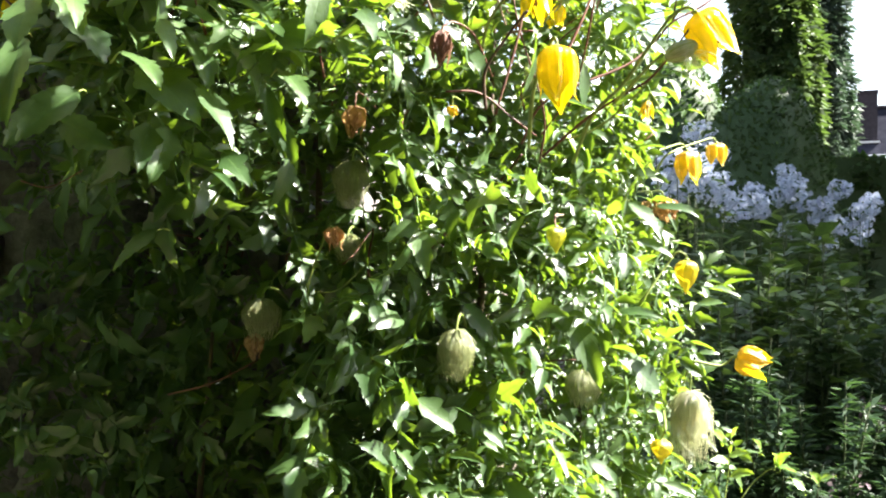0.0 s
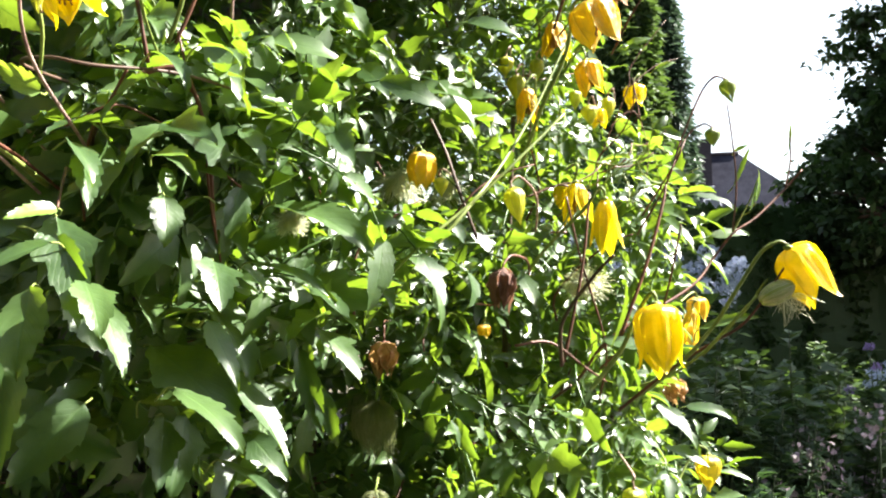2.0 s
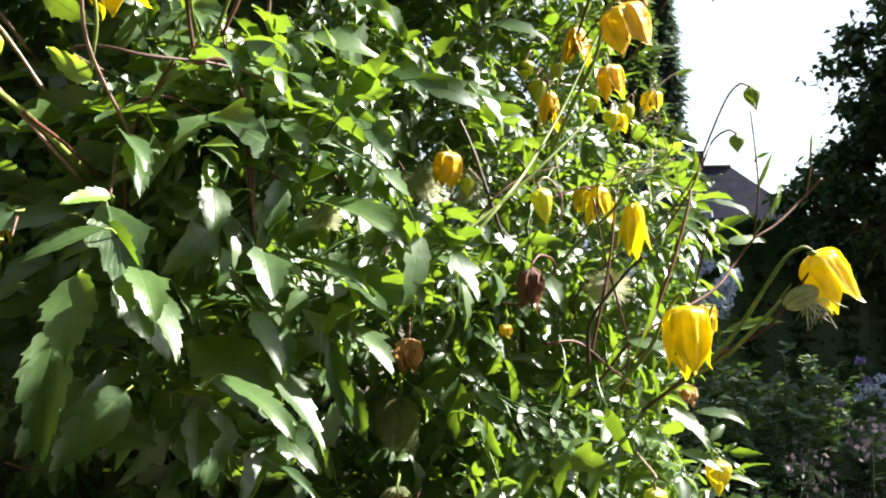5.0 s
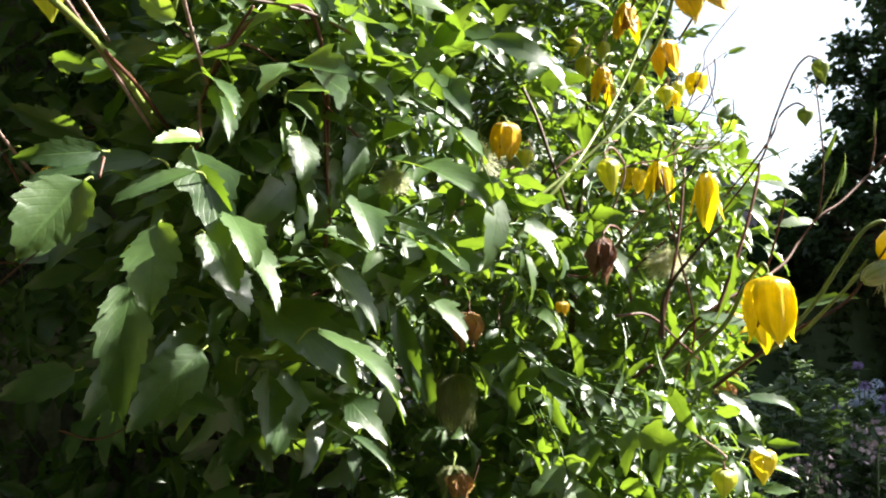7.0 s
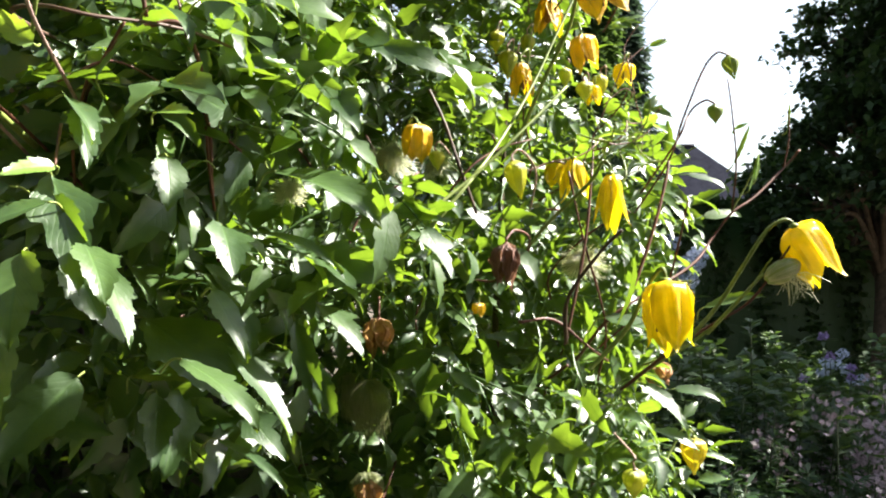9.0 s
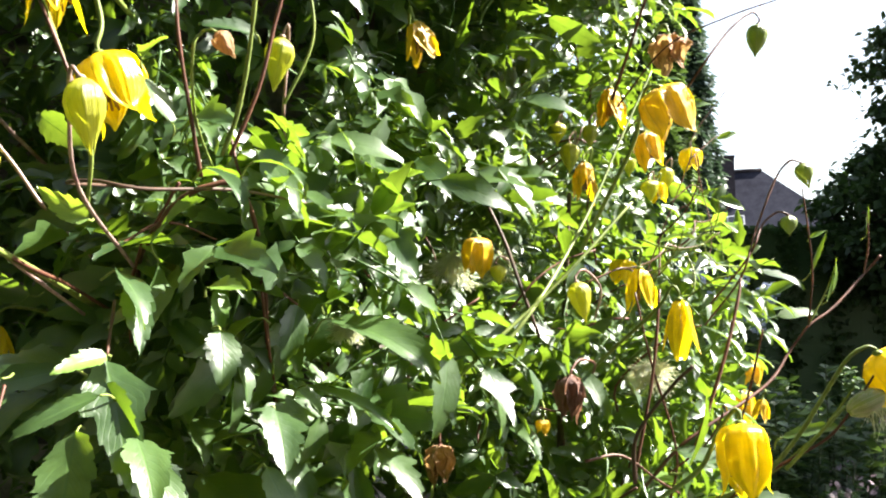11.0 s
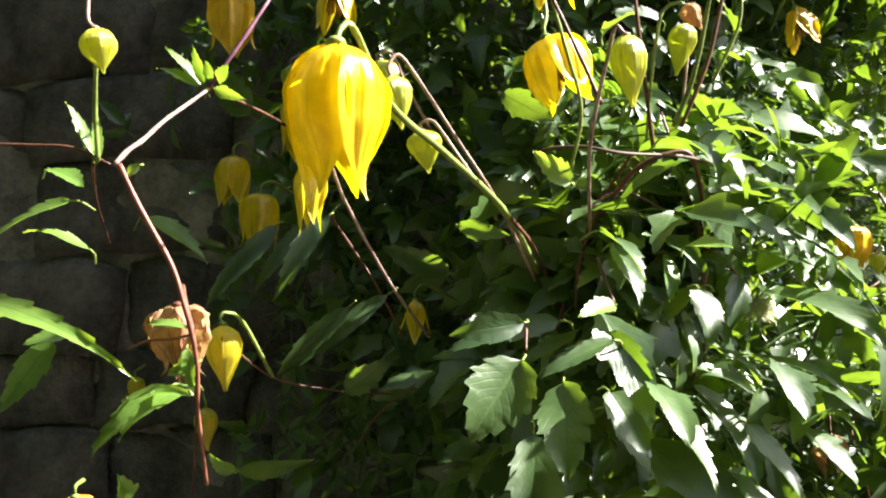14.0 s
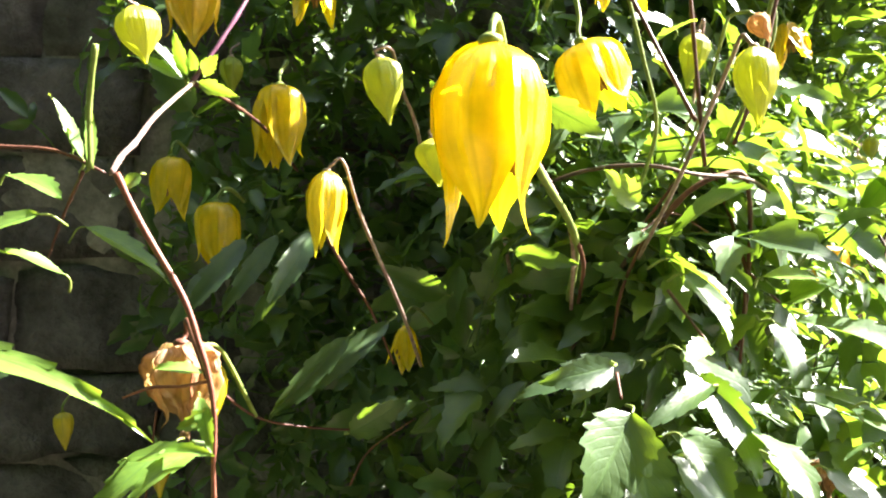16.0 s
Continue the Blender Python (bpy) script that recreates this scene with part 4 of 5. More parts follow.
# the large leaves that stand out from the mass
leaf_at((-0.158, 0.470, 1.487), (-0.146, 0.450, 1.463), 0.0109, 0.4, 0.5, 10)
leaf_at((-0.134, 0.470, 1.457), (-0.109, 0.450, 1.438), 0.0131, 0.3, 0.5, 0)
leaf_at((-0.127, 0.500, 1.478), (-0.114, 0.480, 1.455), 0.0097, 0, 0.5, 10)
leaf_at((-0.175, 0.480, 1.510), (-0.161, 0.470, 1.489), 0.0113, 0, 0.3, 30)
leaf_at((-0.201, 0.510, 1.473), (-0.199, 0.490, 1.425), 0.0193, 0, 0.3, 25, hung=True)
leaf_at((-0.177, 0.520, 1.447), (-0.199, 0.500, 1.421), 0.0199, 0.2, 0.4, 10, hung=True)
leaf_at((-0.174, 0.470, 1.507), (-0.197, 0.460, 1.496), 0.0080, 0, 0.4, 20)
leaf_at((-0.116, 0.550, 1.501), (-0.078, 0.530, 1.483), 0.0065, 0, 0.8, 0)
leaf_at((-0.148, 0.540, 1.541), (-0.148, 0.530, 1.522), 0.0082, 0, 0.4, 0)
leaf_at((-0.110, 0.570, 1.533), (-0.095, 0.560, 1.540), 0.0139, 0.4, 0.4, 0)
leaf_at((-0.099, 0.600, 1.461), (-0.088, 0.600, 1.417), 0.0116, 0, 0.3, 40)
leaf_at((-0.089, 0.590, 1.470), (-0.069, 0.570, 1.447), 0.0160, 0.5, 0.5, 0)
leaf_at((-0.010, 0.690, 1.470), (-0.001, 0.670, 1.441), 0.0162, 0.5, 0.5, -30)
leaf_at((0.052, 0.590, 1.455), (0.059, 0.580, 1.488), 0.0107, 0, 0.2, 30)
leaf_at((0.164, 0.790, 1.397), (0.198, 0.780, 1.387), 0.0118, 0, 0.8, 0)
leaf_at((0.142, 0.790, 1.401), (0.166, 0.770, 1.367), 0.0157, 0.3, 0.6, 20)
leaf_at((0.110, 0.620, 1.462), (0.139, 0.610, 1.468), 0.0070, 0, 0.5, 0)
leaf_at((-0.155, 0.560, 1.435), (-0.154, 0.540, 1.408), 0.0150, 0.6, 0.4, 0)
leaf_at((-0.169, 0.520, 1.557), (-0.148, 0.500, 1.571), 0.0111, 0, 0.3, 20)
leaf_at((-0.227, 0.540, 1.438), (-0.252, 0.530, 1.429), 0.0144, 0, 0.4, 0, hung=True)
leaf_at((0.067, 0.700, 1.430), (0.084, 0.690, 1.427), 0.0114, 0.3, 0.4, 0)
leaf_at((0.048, 0.740, 1.435), (0.011, 0.720, 1.443), 0.0107, 0.3, 0.4, 0)
leaf_at((-0.186, 0.500, 1.564), (-0.199, 0.490, 1.574), 0.0088, 0, 0.4, 0, hung=True)
leaf_at((-0.203, 0.450, 1.501), (-0.218, 0.440, 1.478), 0.0207, 0, 0.4, 45, hung=True)
leaf_at((-0.203, 0.470, 1.513), (-0.226, 0.460, 1.509), 0.0093, 0, 0.4, 40, hung=True)
leaf_at((-0.299, 0.600, 1.569), (-0.325, 0.590, 1.526), 0.0100, 0, 0.3, 40)
leaf_at((-0.342, 0.620, 1.557), (-0.361, 0.600, 1.525), 0.0100, 0, 0.4, 0)
leaf_at((-0.285, 0.480, 1.649), (-0.313, 0.470, 1.630), 0.0136, 0, 0.4, 0)
leaf_at((-0.149, 0.520, 1.584), (-0.132, 0.500, 1.565), 0.0088, 0, 0.9, 0)
leaf_at((-0.172, 0.520, 1.625), (-0.161, 0.510, 1.630), 0.0085, 0.6, 0.3, 0)
leaf_at((-0.140, 0.600, 1.657), (-0.163, 0.590, 1.659), 0.0110, 0, 0.3, 0)
leaf_at((-0.161, 0.520, 1.600), (-0.173, 0.520, 1.619), 0.0110, 0, 0.3, 10)
leaf_at((-0.132, 0.520, 1.586), (-0.111, 0.500, 1.573), 0.0071, 0, 1, 0)
leaf_at((-0.176, 0.500, 1.546), (-0.162, 0.480, 1.528), 0.0110, 0, 0.6, -10)
leaf_at((-0.177, 0.488, 1.517), (-0.163, 0.462, 1.480), 0.019, 0.7, 0.6, 0, face=(0.3, -0.8, 0.5))
leaf_at((-0.173, 0.475, 1.519), (-0.185, 0.460, 1.515), 0.0072, 0, 0.4, 0)
leaf_at((-0.119, 0.550, 1.533), (-0.124, 0.540, 1.510), 0.0112, 0, 0.3, 0)
leaf_at((-0.134, 0.540, 1.528), (-0.151, 0.530, 1.514), 0.0144, 0.4, 0.3, 40)
leaf_at((-0.167, 0.540, 1.528), (-0.148, 0.530, 1.511), 0.0097, 0, 0.4, 30)
leaf_at((-0.106, 0.565, 1.527), (-0.063, 0.541, 1.504), 0.021, 0, 0.6, 0, face=(0.42, -0.62, 0.66))
leaf_at((-0.146, 0.500, 1.540), (-0.132, 0.490, 1.539), 0.0078, 0.4, 0.4, 0)
leaf_at((-0.243, 0.610, 1.540), (-0.274, 0.600, 1.552), 0.0135, 0, 0.4, 0, LEAF_PART, hung=True)
leaf_at((-0.212, 0.530, 1.606), (-0.191, 0.520, 1.591), 0.0110, 0.3, 0.4, 0)
leaf_at((-0.142, 0.500, 1.525), (-0.140, 0.490, 1.506), 0.0136, 0, 0.4, 0)
leaf_at((-0.122, 0.480, 1.500), (-0.117, 0.460, 1.483), 0.0144, 0.3, 0.4, 0)
leaf_at((-0.163, 0.470, 1.494), (-0.153, 0.450, 1.476), 0.0140, 0.3, 0.4, 0)
leaf_at((-0.409, 0.480, 1.524), (-0.332, 0.455, 1.500), 0.0093, 0, 0.9, 20, YOUNG)
leaf_at((-0.333, 0.490, 1.491), (-0.357, 0.480, 1.468), 0.0088, 0.3, 0.8, 20, YOUNG)
leaf_at((-0.378, 0.500, 1.562), (-0.412, 0.500, 1.547), 0.0112, 0.2, 0.4, 10, YOUNG)
leaf_at((-0.417, 0.560, 1.509), (-0.435, 0.550, 1.477), 0.0135, 0, 0.4, 0, YOUNG)
leaf_at((-0.409, 0.560, 1.511), (-0.425, 0.550, 1.507), 0.0078, 0, 0.4, 0, YOUNG)
leaf_at((-0.332, 0.620, 1.566), (-0.355, 0.600, 1.530), 0.0105, 0, 0.3, 20)
leaf_at((-0.298, 0.590, 1.566), (-0.316, 0.570, 1.533), 0.0103, 0, 0.3, 20)
leaf_at((-0.402, 0.620, 1.572), (-0.361, 0.600, 1.547), 0.0119, 0, 0.4, 0, YOUNG)
leaf_at((-0.284, 0.570, 1.522), (-0.313, 0.560, 1.493), 0.0092, 0, 0.4, 20)
leaf_at((-0.329, 0.560, 1.451), (-0.292, 0.540, 1.459), 0.0084, 0, 0.5, 0)
leaf_at((-0.332, 0.560, 1.451), (-0.339, 0.550, 1.460), 0.0084, 0, 0.3, 0)
leaf_at((-0.379, 0.560, 1.438), (-0.380, 0.550, 1.451), 0.0101, 0.4, 0.3, 0, YOUNG)
leaf_at((-0.374, 0.700, 1.644), (-0.392, 0.690, 1.672), 0.0209, 0, 0.3, 0)
leaf_at((-0.387, 0.500, 1.575), (-0.367, 0.490, 1.566), 0.0103, 0, 0.3, 0, YOUNG)
leaf_at((-0.341, 0.480, 1.571), (-0.346, 0.480, 1.566), 0.0054, 0, 0.3, 0, YOUNG)
leaf_at((-0.343, 0.545, 1.618), (-0.358, 0.540, 1.635), 0.0065, 0, 0.3, 0, YOUNG)
leaf_at((-0.342, 0.545, 1.619), (-0.346, 0.540, 1.635), 0.0055, 0, 0.3, 0)
leaf_at((-0.339, 0.545, 1.621), (-0.340, 0.540, 1.628), 0.0050, 0, 0.3, 0)
leaf_at((-0.336, 0.545, 1.620), (-0.330, 0.540, 1.626), 0.0060, 0, 0.3, 0)
leaf_at((-0.338, 0.545, 1.617), (-0.322, 0.540, 1.610), 0.0055, 0.3, 0.3, 0)
leaf_at((-0.343, 0.545, 1.618), (-0.362, 0.540, 1.626), 0.0060, 0, 0.3, 0, YOUNG)
leaf_at((-0.356, 0.475, 1.575), (-0.364, 0.470, 1.593), 0.0050, 0, 0.3, 0, YOUNG)
leaf_at((-0.354, 0.475, 1.573), (-0.353, 0.470, 1.589), 0.0045, 0, 0.2, 0, YOUNG)
leaf_at((-0.359, 0.475, 1.577), (-0.359, 0.470, 1.583), 0.0037, 0, 0.2, 0, YOUNG)
leaf_at((-0.268, 0.580, 1.528), (-0.313, 0.560, 1.492), 0.0093, 0, 0.4, 20)
leaf_at((-0.322, 0.485, 1.492), (-0.342, 0.470, 1.475), 0.0075, 0.3, 0.8, 20, YOUNG)
leaf_at((-0.319, 0.630, 1.569), (-0.341, 0.610, 1.531), 0.0095, 0, 0.3, 20)
leaf_at((-0.300, 0.600, 1.568), (-0.319, 0.580, 1.530), 0.0093, 0, 0.3, 20)
leaf_at((-0.227, 0.500, 1.549), (-0.208, 0.490, 1.544), 0.0074, 0.3, 0.3, 0)
leaf_at((-0.283, 0.560, 1.486), (-0.261, 0.550, 1.499), 0.0121, 0, 0.3, 0)
leaf_at((-0.191, 0.490, 1.514), (-0.230, 0.480, 1.504), 0.0107, 0, 0.4, 0)
leaf_at((-0.171, 0.500, 1.541), (-0.164, 0.480, 1.519), 0.0112, 0, 0.5, 0)
leaf_at((-0.322, 0.482, 1.512), (-0.336, 0.480, 1.514), 0.0051, 0.4, 0.5, 0, YOUNG)
leaf_at((-0.344, 0.482, 1.488), (-0.318, 0.475, 1.490), 0.0071, 0.3, 0.5, 0, YOUNG)
leaf_at((-0.320, 0.485, 1.500), (-0.330, 0.483, 1.496), 0.0058, 0.4, 0.5, 20)
leaf_at((-0.324, 0.486, 1.505), (-0.319, 0.480, 1.489), 0.0052, 0, 0.4, 20, YOUNG)
leaf_at((-0.369, 0.500, 1.543), (-0.390, 0.490, 1.550), 0.0073, 0.3, 0.6, 10, YOUNG)
leaf_at((-0.159, 0.560, 1.466), (-0.118, 0.532, 1.432), 0.0281, 0.4, 0.5, 0)
leaf_at((-0.201, 0.550, 1.449), (-0.221, 0.530, 1.421), 0.0197, 0, 0.4, 0, hung=True)
leaf_at((-0.135, 0.560, 1.484), (-0.115, 0.540, 1.452), 0.0193, 0.3, 0.5, 0)
leaf_at((-0.125, 0.550, 1.454), (-0.100, 0.530, 1.419), 0.0158, 0, 0.5, 0)
leaf_at((-0.132, 0.570, 1.414), (-0.102, 0.550, 1.395), 0.0070, 0, 0.5, 0)
leaf_at((-0.171, 0.615, 1.377), (-0.197, 0.610, 1.353), 0.0131, 0, 0.4, 20)
leaf_at((0.091, 0.730, 1.317), (0.112, 0.720, 1.266), 0.0194, 0, 0.4, 20)
leaf_at((-0.090, 0.600, 1.442), (-0.081, 0.600, 1.412), 0.0100, 0, 0.2, 40)
leaf_at((-0.147, 0.570, 1.436), (-0.151, 0.550, 1.402), 0.0178, 0.6, 0.3, 0)
leaf_at((-0.174, 0.500, 1.489), (-0.162, 0.490, 1.468), 0.0165, 0, 0.3, 0)
leaf_at((-0.190, 0.500, 1.492), (-0.189, 0.480, 1.461), 0.0193, 0, 0.4, -10, hung=True)
leaf_at((-0.172, 0.520, 1.481), (-0.159, 0.510, 1.459), 0.0155, 0.3, 0.3, 0)
leaf_at((-0.204, 0.560, 1.437), (-0.171, 0.550, 1.421), 0.0188, 0, 0.4, 0, hung=True)
leaf_at((-0.206, 0.570, 1.433), (-0.202, 0.570, 1.411), 0.0051, 0, 0.3, 0, hung=True)
leaf_at((-0.119, 0.620, 1.444), (-0.108, 0.610, 1.425), 0.0125, 0, 0.3, 0)
leaf_at((-0.166, 0.570, 1.442), (-0.130, 0.550, 1.442), 0.0159, 0.3, 0.4, 0)
leaf_at((0.143, 0.780, 1.371), (0.173, 0.770, 1.358), 0.0130, 0.4, 0.5, 0)
leaf_at((0.133, 0.800, 1.313), (0.171, 0.790, 1.309), 0.0116, 0.3, 0.6, 0)
leaf_at((0.211, 0.860, 1.315), (0.232, 0.850, 1.317), 0.0125, 0.4, 0.3, 0)
leaf_at((0.161, 0.760, 1.257), (0.127, 0.750, 1.283), 0.0210, 0.3, 0.4, 0)
leaf_at((-0.058, 0.700, 1.248), (-0.033, 0.690, 1.248), 0.0181, 0.6, 0.3, 0)
leaf_at((0.057, 0.620, 1.458), (0.095, 0.600, 1.446), 0.0136, 0, 0.3, 0)
leaf_at((0.086, 0.600, 1.448), (0.087, 0.600, 1.474), 0.0098, 0, 0.2, 0)
leaf_at((0.118, 0.750, 1.573), (0.100, 0.740, 1.556), 0.0097, 0.4, 0.4, 0)
leaf_at((0.138, 0.760, 1.579), (0.147, 0.750, 1.572), 0.0091, 0, 0.4, 0)
leaf_at((0.134, 0.760, 1.577), (0.140, 0.750, 1.585), 0.0084, 0, 0.3, 0)
leaf_at((0.107, 0.660, 1.554), (0.118, 0.650, 1.543), 0.0070, 0, 0.5, 0)
leaf_at((0.130, 0.765, 1.598), (0.138, 0.760, 1.601), 0.0054, 0, 0.3, 0)
leaf_at((0.134, 0.765, 1.600), (0.130, 0.760, 1.608), 0.0046, 0, 0.3, 0)
leaf_at((0.147, 0.780, 1.637), (0.162, 0.780, 1.642), 0.0047, 0, 0.4, 0)
leaf_at((0.092, 0.740, 1.566), (0.110, 0.730, 1.568), 0.0110, 0.3, 0.4, 0)
leaf_at((0.170, 0.678, 1.533), (0.173, 0.678, 1.552), 0.0040, 0, 0.1, 0)
leaf_at((0.156, 0.676, 1.543), (0.167, 0.676, 1.567), 0.0030, 0, 0.1, 0)
leaf_at((0.198, 0.690, 1.565), (0.200, 0.690, 1.582), 0.0027, 0, 0.1, 0)
leaf_at((0.166, 0.677, 1.528), (0.171, 0.677, 1.547), 0.0030, 0, 0.1, 0)
leaf_at((0.157, 0.676, 1.563), (0.166, 0.675, 1.567), 0.0030, 0, 0.2, 0)
leaf_at((0.247, 0.900, 1.186), (0.230, 0.890, 1.202), 0.0101, 0, 0.3, 0, YOUNG)
leaf_at((0.250, 0.900, 1.191), (0.254, 0.890, 1.205), 0.0090, 0, 0.3, 0, YOUNG)
leaf_at((0.249, 0.900, 1.176), (0.264, 0.890, 1.181), 0.0111, 0.4, 0.3, 0, YOUNG)
leaf_at((0.248, 0.900, 1.171), (0.228, 0.890, 1.175), 0.0101, 0, 0.3, 0, YOUNG)
leaf_at((0.250, 0.900, 1.158), (0.267, 0.890, 1.163), 0.0121, 0.4, 0.3, 0, YOUNG)
leaf_at((0.289, 0.900, 1.169), (0.300, 0.890, 1.181), 0.0120, 0, 0.3, 0, YOUNG)
leaf_at((0.291, 0.900, 1.166), (0.305, 0.890, 1.164), 0.0120, 0.4, 0.3, 0, YOUNG)
leaf_at((0.304, 0.900, 1.156), (0.313, 0.890, 1.144), 0.0110, 0, 0.3, 0, YOUNG)
leaf_at((0.277, 0.900, 1.181), (0.267, 0.890, 1.193), 0.0090, 0, 0.3, 0, YOUNG)
leaf_at((0.294, 0.900, 1.164), (0.284, 0.890, 1.181), 0.0100, 0, 0.3, 0, YOUNG)
leaf_at((0.328, 0.900, 1.153), (0.339, 0.890, 1.161), 0.0100, 0, 0.3, 0, YOUNG)
leaf_at((0.328, 0.900, 1.153), (0.317, 0.890, 1.164), 0.0090, 0, 0.3, 0, YOUNG)

# the mass of leaves behind them, thinning towards the open end of the wall
def front(x, z):
    y = float(np.interp(x, (-0.42, -0.32, -0.24, -0.17, -0.1, 0.0, 0.08, 0.15, 0.22, 0.32), (0.82, 0.77, 0.7, 0.545, 0.565, 0.63, 0.67, 0.74, 0.88, 1.04)))
    low = min(1.0, max(0.0, (1.45 - z) / 0.07))
    y += 0.17 * low * min(1, max(0, (-x - 0.06) / 0.08)) * (1 if x > -0.26 else 0.7)
    return y + (0.08 if x > -0.13 else 0.035) * min(1, max(0, (z - 1.55) / 0.08))


def edge(z):
    return float(np.interp(z, (0.2, 1.0, 1.2, 1.35, 1.5, 1.6, 1.75, 2.0), (0.3, 0.27, 0.25, 0.21, 0.172, 0.15, 0.14, 0.13)))


def pose_of_leaf(rng, x, y, z):
    out = Vector((rng.gauss(0.15, 0.85), rng.gauss(-0.6, 0.5), rng.gauss(-0.4, 0.65)))
    facing = Vector((0.3 + rng.gauss(0, 0.6), (-0.55 if x < 0.02 else -0.4) + rng.gauss(0, 0.5), 0.65 if x < 0.02 else 0.8))
    if (x < -0.155 and z < 1.45) or (x < -0.2 and z < 1.62):
        facing = Vector((rng.gauss(-0.12, 0.3), -0.9, rng.gauss(0, 0.28)))
    elif -0.155 < x < -0.02 and z > 1.36:
        facing = Vector((0.5 + rng.gauss(0, 0.4), -0.58 + rng.gauss(0, 0.35), 0.6 + rng.gauss(0, 0.2)))
    return frame_from((x, y, z), Vector((x, y, z)) + out, facing, rng.gauss(0, 20))


def clear_of(p):
    for q, w, h in KEEP_CLEAR:
        if abs(p.x - q.x) < w + 0.012 and abs(p.z - q.z) < h + 0.014 and p.y < q.y + 0.03:
            return False
    return True


rng = random.Random(7)
BANK = [compound(k, s, n, 13 if k in (1, 2, 6, 7) else 11) for k, (s, n) in enumerate([(0.025, 3), (0.03, 3), (0.034, 3), (0.023, 5), (0.026, 5), (0.021, 3), (0.032, 1), (0.038, 1), (0.027, 3), (0.019, 5)])]
BANK_MESH = [h.mesh("leaf", LEAF_PART) for h in BANK]
BANK_DATA = [(np.concatenate(h.v), h.f, np.concatenate(h.uv)) for h in BANK]
SLIM = [compound(k + 20, s, n, 9, 0.9) for k, (s, n) in enumerate([(0.021, 3), (0.025, 3), (0.029, 3), (0.019, 5), (0.023, 5), (0.018, 3), (0.031, 1), (0.024, 3)])]
SLIM_MESH = [h.mesh("leaf", LEAF_PART) for h in SLIM]
SLIM_DATA = [(np.concatenate(h.v), h.f, np.concatenate(h.uv)) for h in SLIM]
heap, singles = Heap(), 0
for k in range(10300):
    z = rng.uniform(1.0, 1.98) if k % 25 else rng.uniform(0.15, 1.05)
    x = rng.uniform(-0.43, 0.34) if k % 2 else rng.uniform(-0.1, 0.2)
    y0 = front(x, z) + 0.025
    y = y0 + rng.expovariate(1 / 0.11)
    limit = 0.85 if x < -0.1 else y0 + 0.32
    if y > limit:
        y = rng.uniform(y0, limit) if y0 < limit else limit
    if x > edge(z) + rng.gauss(0, 0.02) or (x < -0.33 and rng.random() < 0.5) or (x < -0.2 and 1.38 < z < 1.52 and rng.random() < 0.55):
        continue
    if x < -0.1 and 1.25 < z < 1.42 and y < y0 + 0.05 and rng.random() < 0.55:
        continue
    m = pose_of_leaf(rng, x, y, z)
    slim = x > rng.gauss(0.02, 0.03)
    bank, bank_mesh = (SLIM_DATA, SLIM_MESH) if slim else (BANK_DATA, BANK_MESH)
    n = rng.randrange(len(bank))
    middle = m @ Vector((0, 0.04, 0))
    if not (clear_of(middle) and clear_of(m.translation) and clear_of(m @ Vector((0, 0.065, 0)))):
        continue
    if middle.y < front(x, z) - 0.03 and rng.random() < 0.5:
        continue
    if singles < 170 and y - y0 < 0.02 and 1.15 < z < 1.75:
        rooted(part("leaf", bank_mesh[n], None), m)
        singles += 1
    else:
        heap.add(*bank[n], m)
# larger leaves on the sunny shoulder
for k in range(600):
    x, z = rng.uniform(-0.23, -0.04), rng.uniform(1.42, 1.62)
    m = pose_of_leaf(rng, x, front(x, z) + rng.uniform(0.0, 0.05), z)
    if all(clear_of(m @ Vector((0, s, 0))) for s in (0, 0.03, 0.06, 0.08)):
        heap.add(*BANK_DATA[(1, 2, 6, 7, 8)[k % 5]], m)
# sunlit leaves higher on the shoulder
for k in range(330):
    x, z = rng.uniform(-0.21, -0.08), rng.uniform(1.53, 1.68)
    p = Vector((x, front(x, z) + rng.uniform(-0.015, 0.03), z))
    out = Vector((rng.gauss(0.35, 0.6), rng.gauss(-0.5, 0.4), rng.gauss(-0.5, 0.45)))
    m = frame_from(p, p + out, Vector((0.5 + rng.gauss(0, 0.35), -0.6 + rng.gauss(0, 0.3), 0.58)), rng.gauss(0, 12))
    if all(clear_of(m @ Vector((0, s, 0))) for s in (0, 0.03, 0.06)):
        heap.add(*BANK_DATA[(0, 1, 3, 4, 8, 9)[k % 6]], m)
# the low leaves against the foot of the wall
for k in range(560):
    x, z = rng.uniform(-0.5, -0.17), rng.uniform(0.85, 1.27)
    heap.add(*BANK_DATA[k % len(BANK_DATA)], pose_of_leaf(rng, x, rng.uniform(0.7, 0.85), z))
# leaves in the shade close to the wall
for k in range(950):
    x, z = rng.uniform(-0.47, -0.17), rng.uniform(1.2, 1.8)
    if x < -0.36 - 0.25 * (z - 1.4) + rng.gauss(0, 0.03) and z > 1.35:
        continue
    m = pose_of_leaf(rng, x, rng.uniform(0.76, 0.87), z)
    if k % 5:
        heap.add(*(BANK_DATA + SLIM_DATA)[k % 18], m)
# an unseen shoot added over the open side, to shade the lower left leaves
stem(STEM_RED, 0.002, 0.001, (0.07, 0.76, 1.66), (0.09, 0.69, 1.74), (0.125, 0.61, 1.775), (0.15, 0.57, 1.77), (0.16, 0.555, 1.755))
for k in range(24):
    heap.add(*BANK_DATA[(0, 3, 4, 8)[k % 4]], pose_of_leaf(rng, 0.15 + rng.gauss(0, 0.012), 0.57 + rng.gauss(0, 0.01), 1.765 + rng.gauss(0, 0.008)))
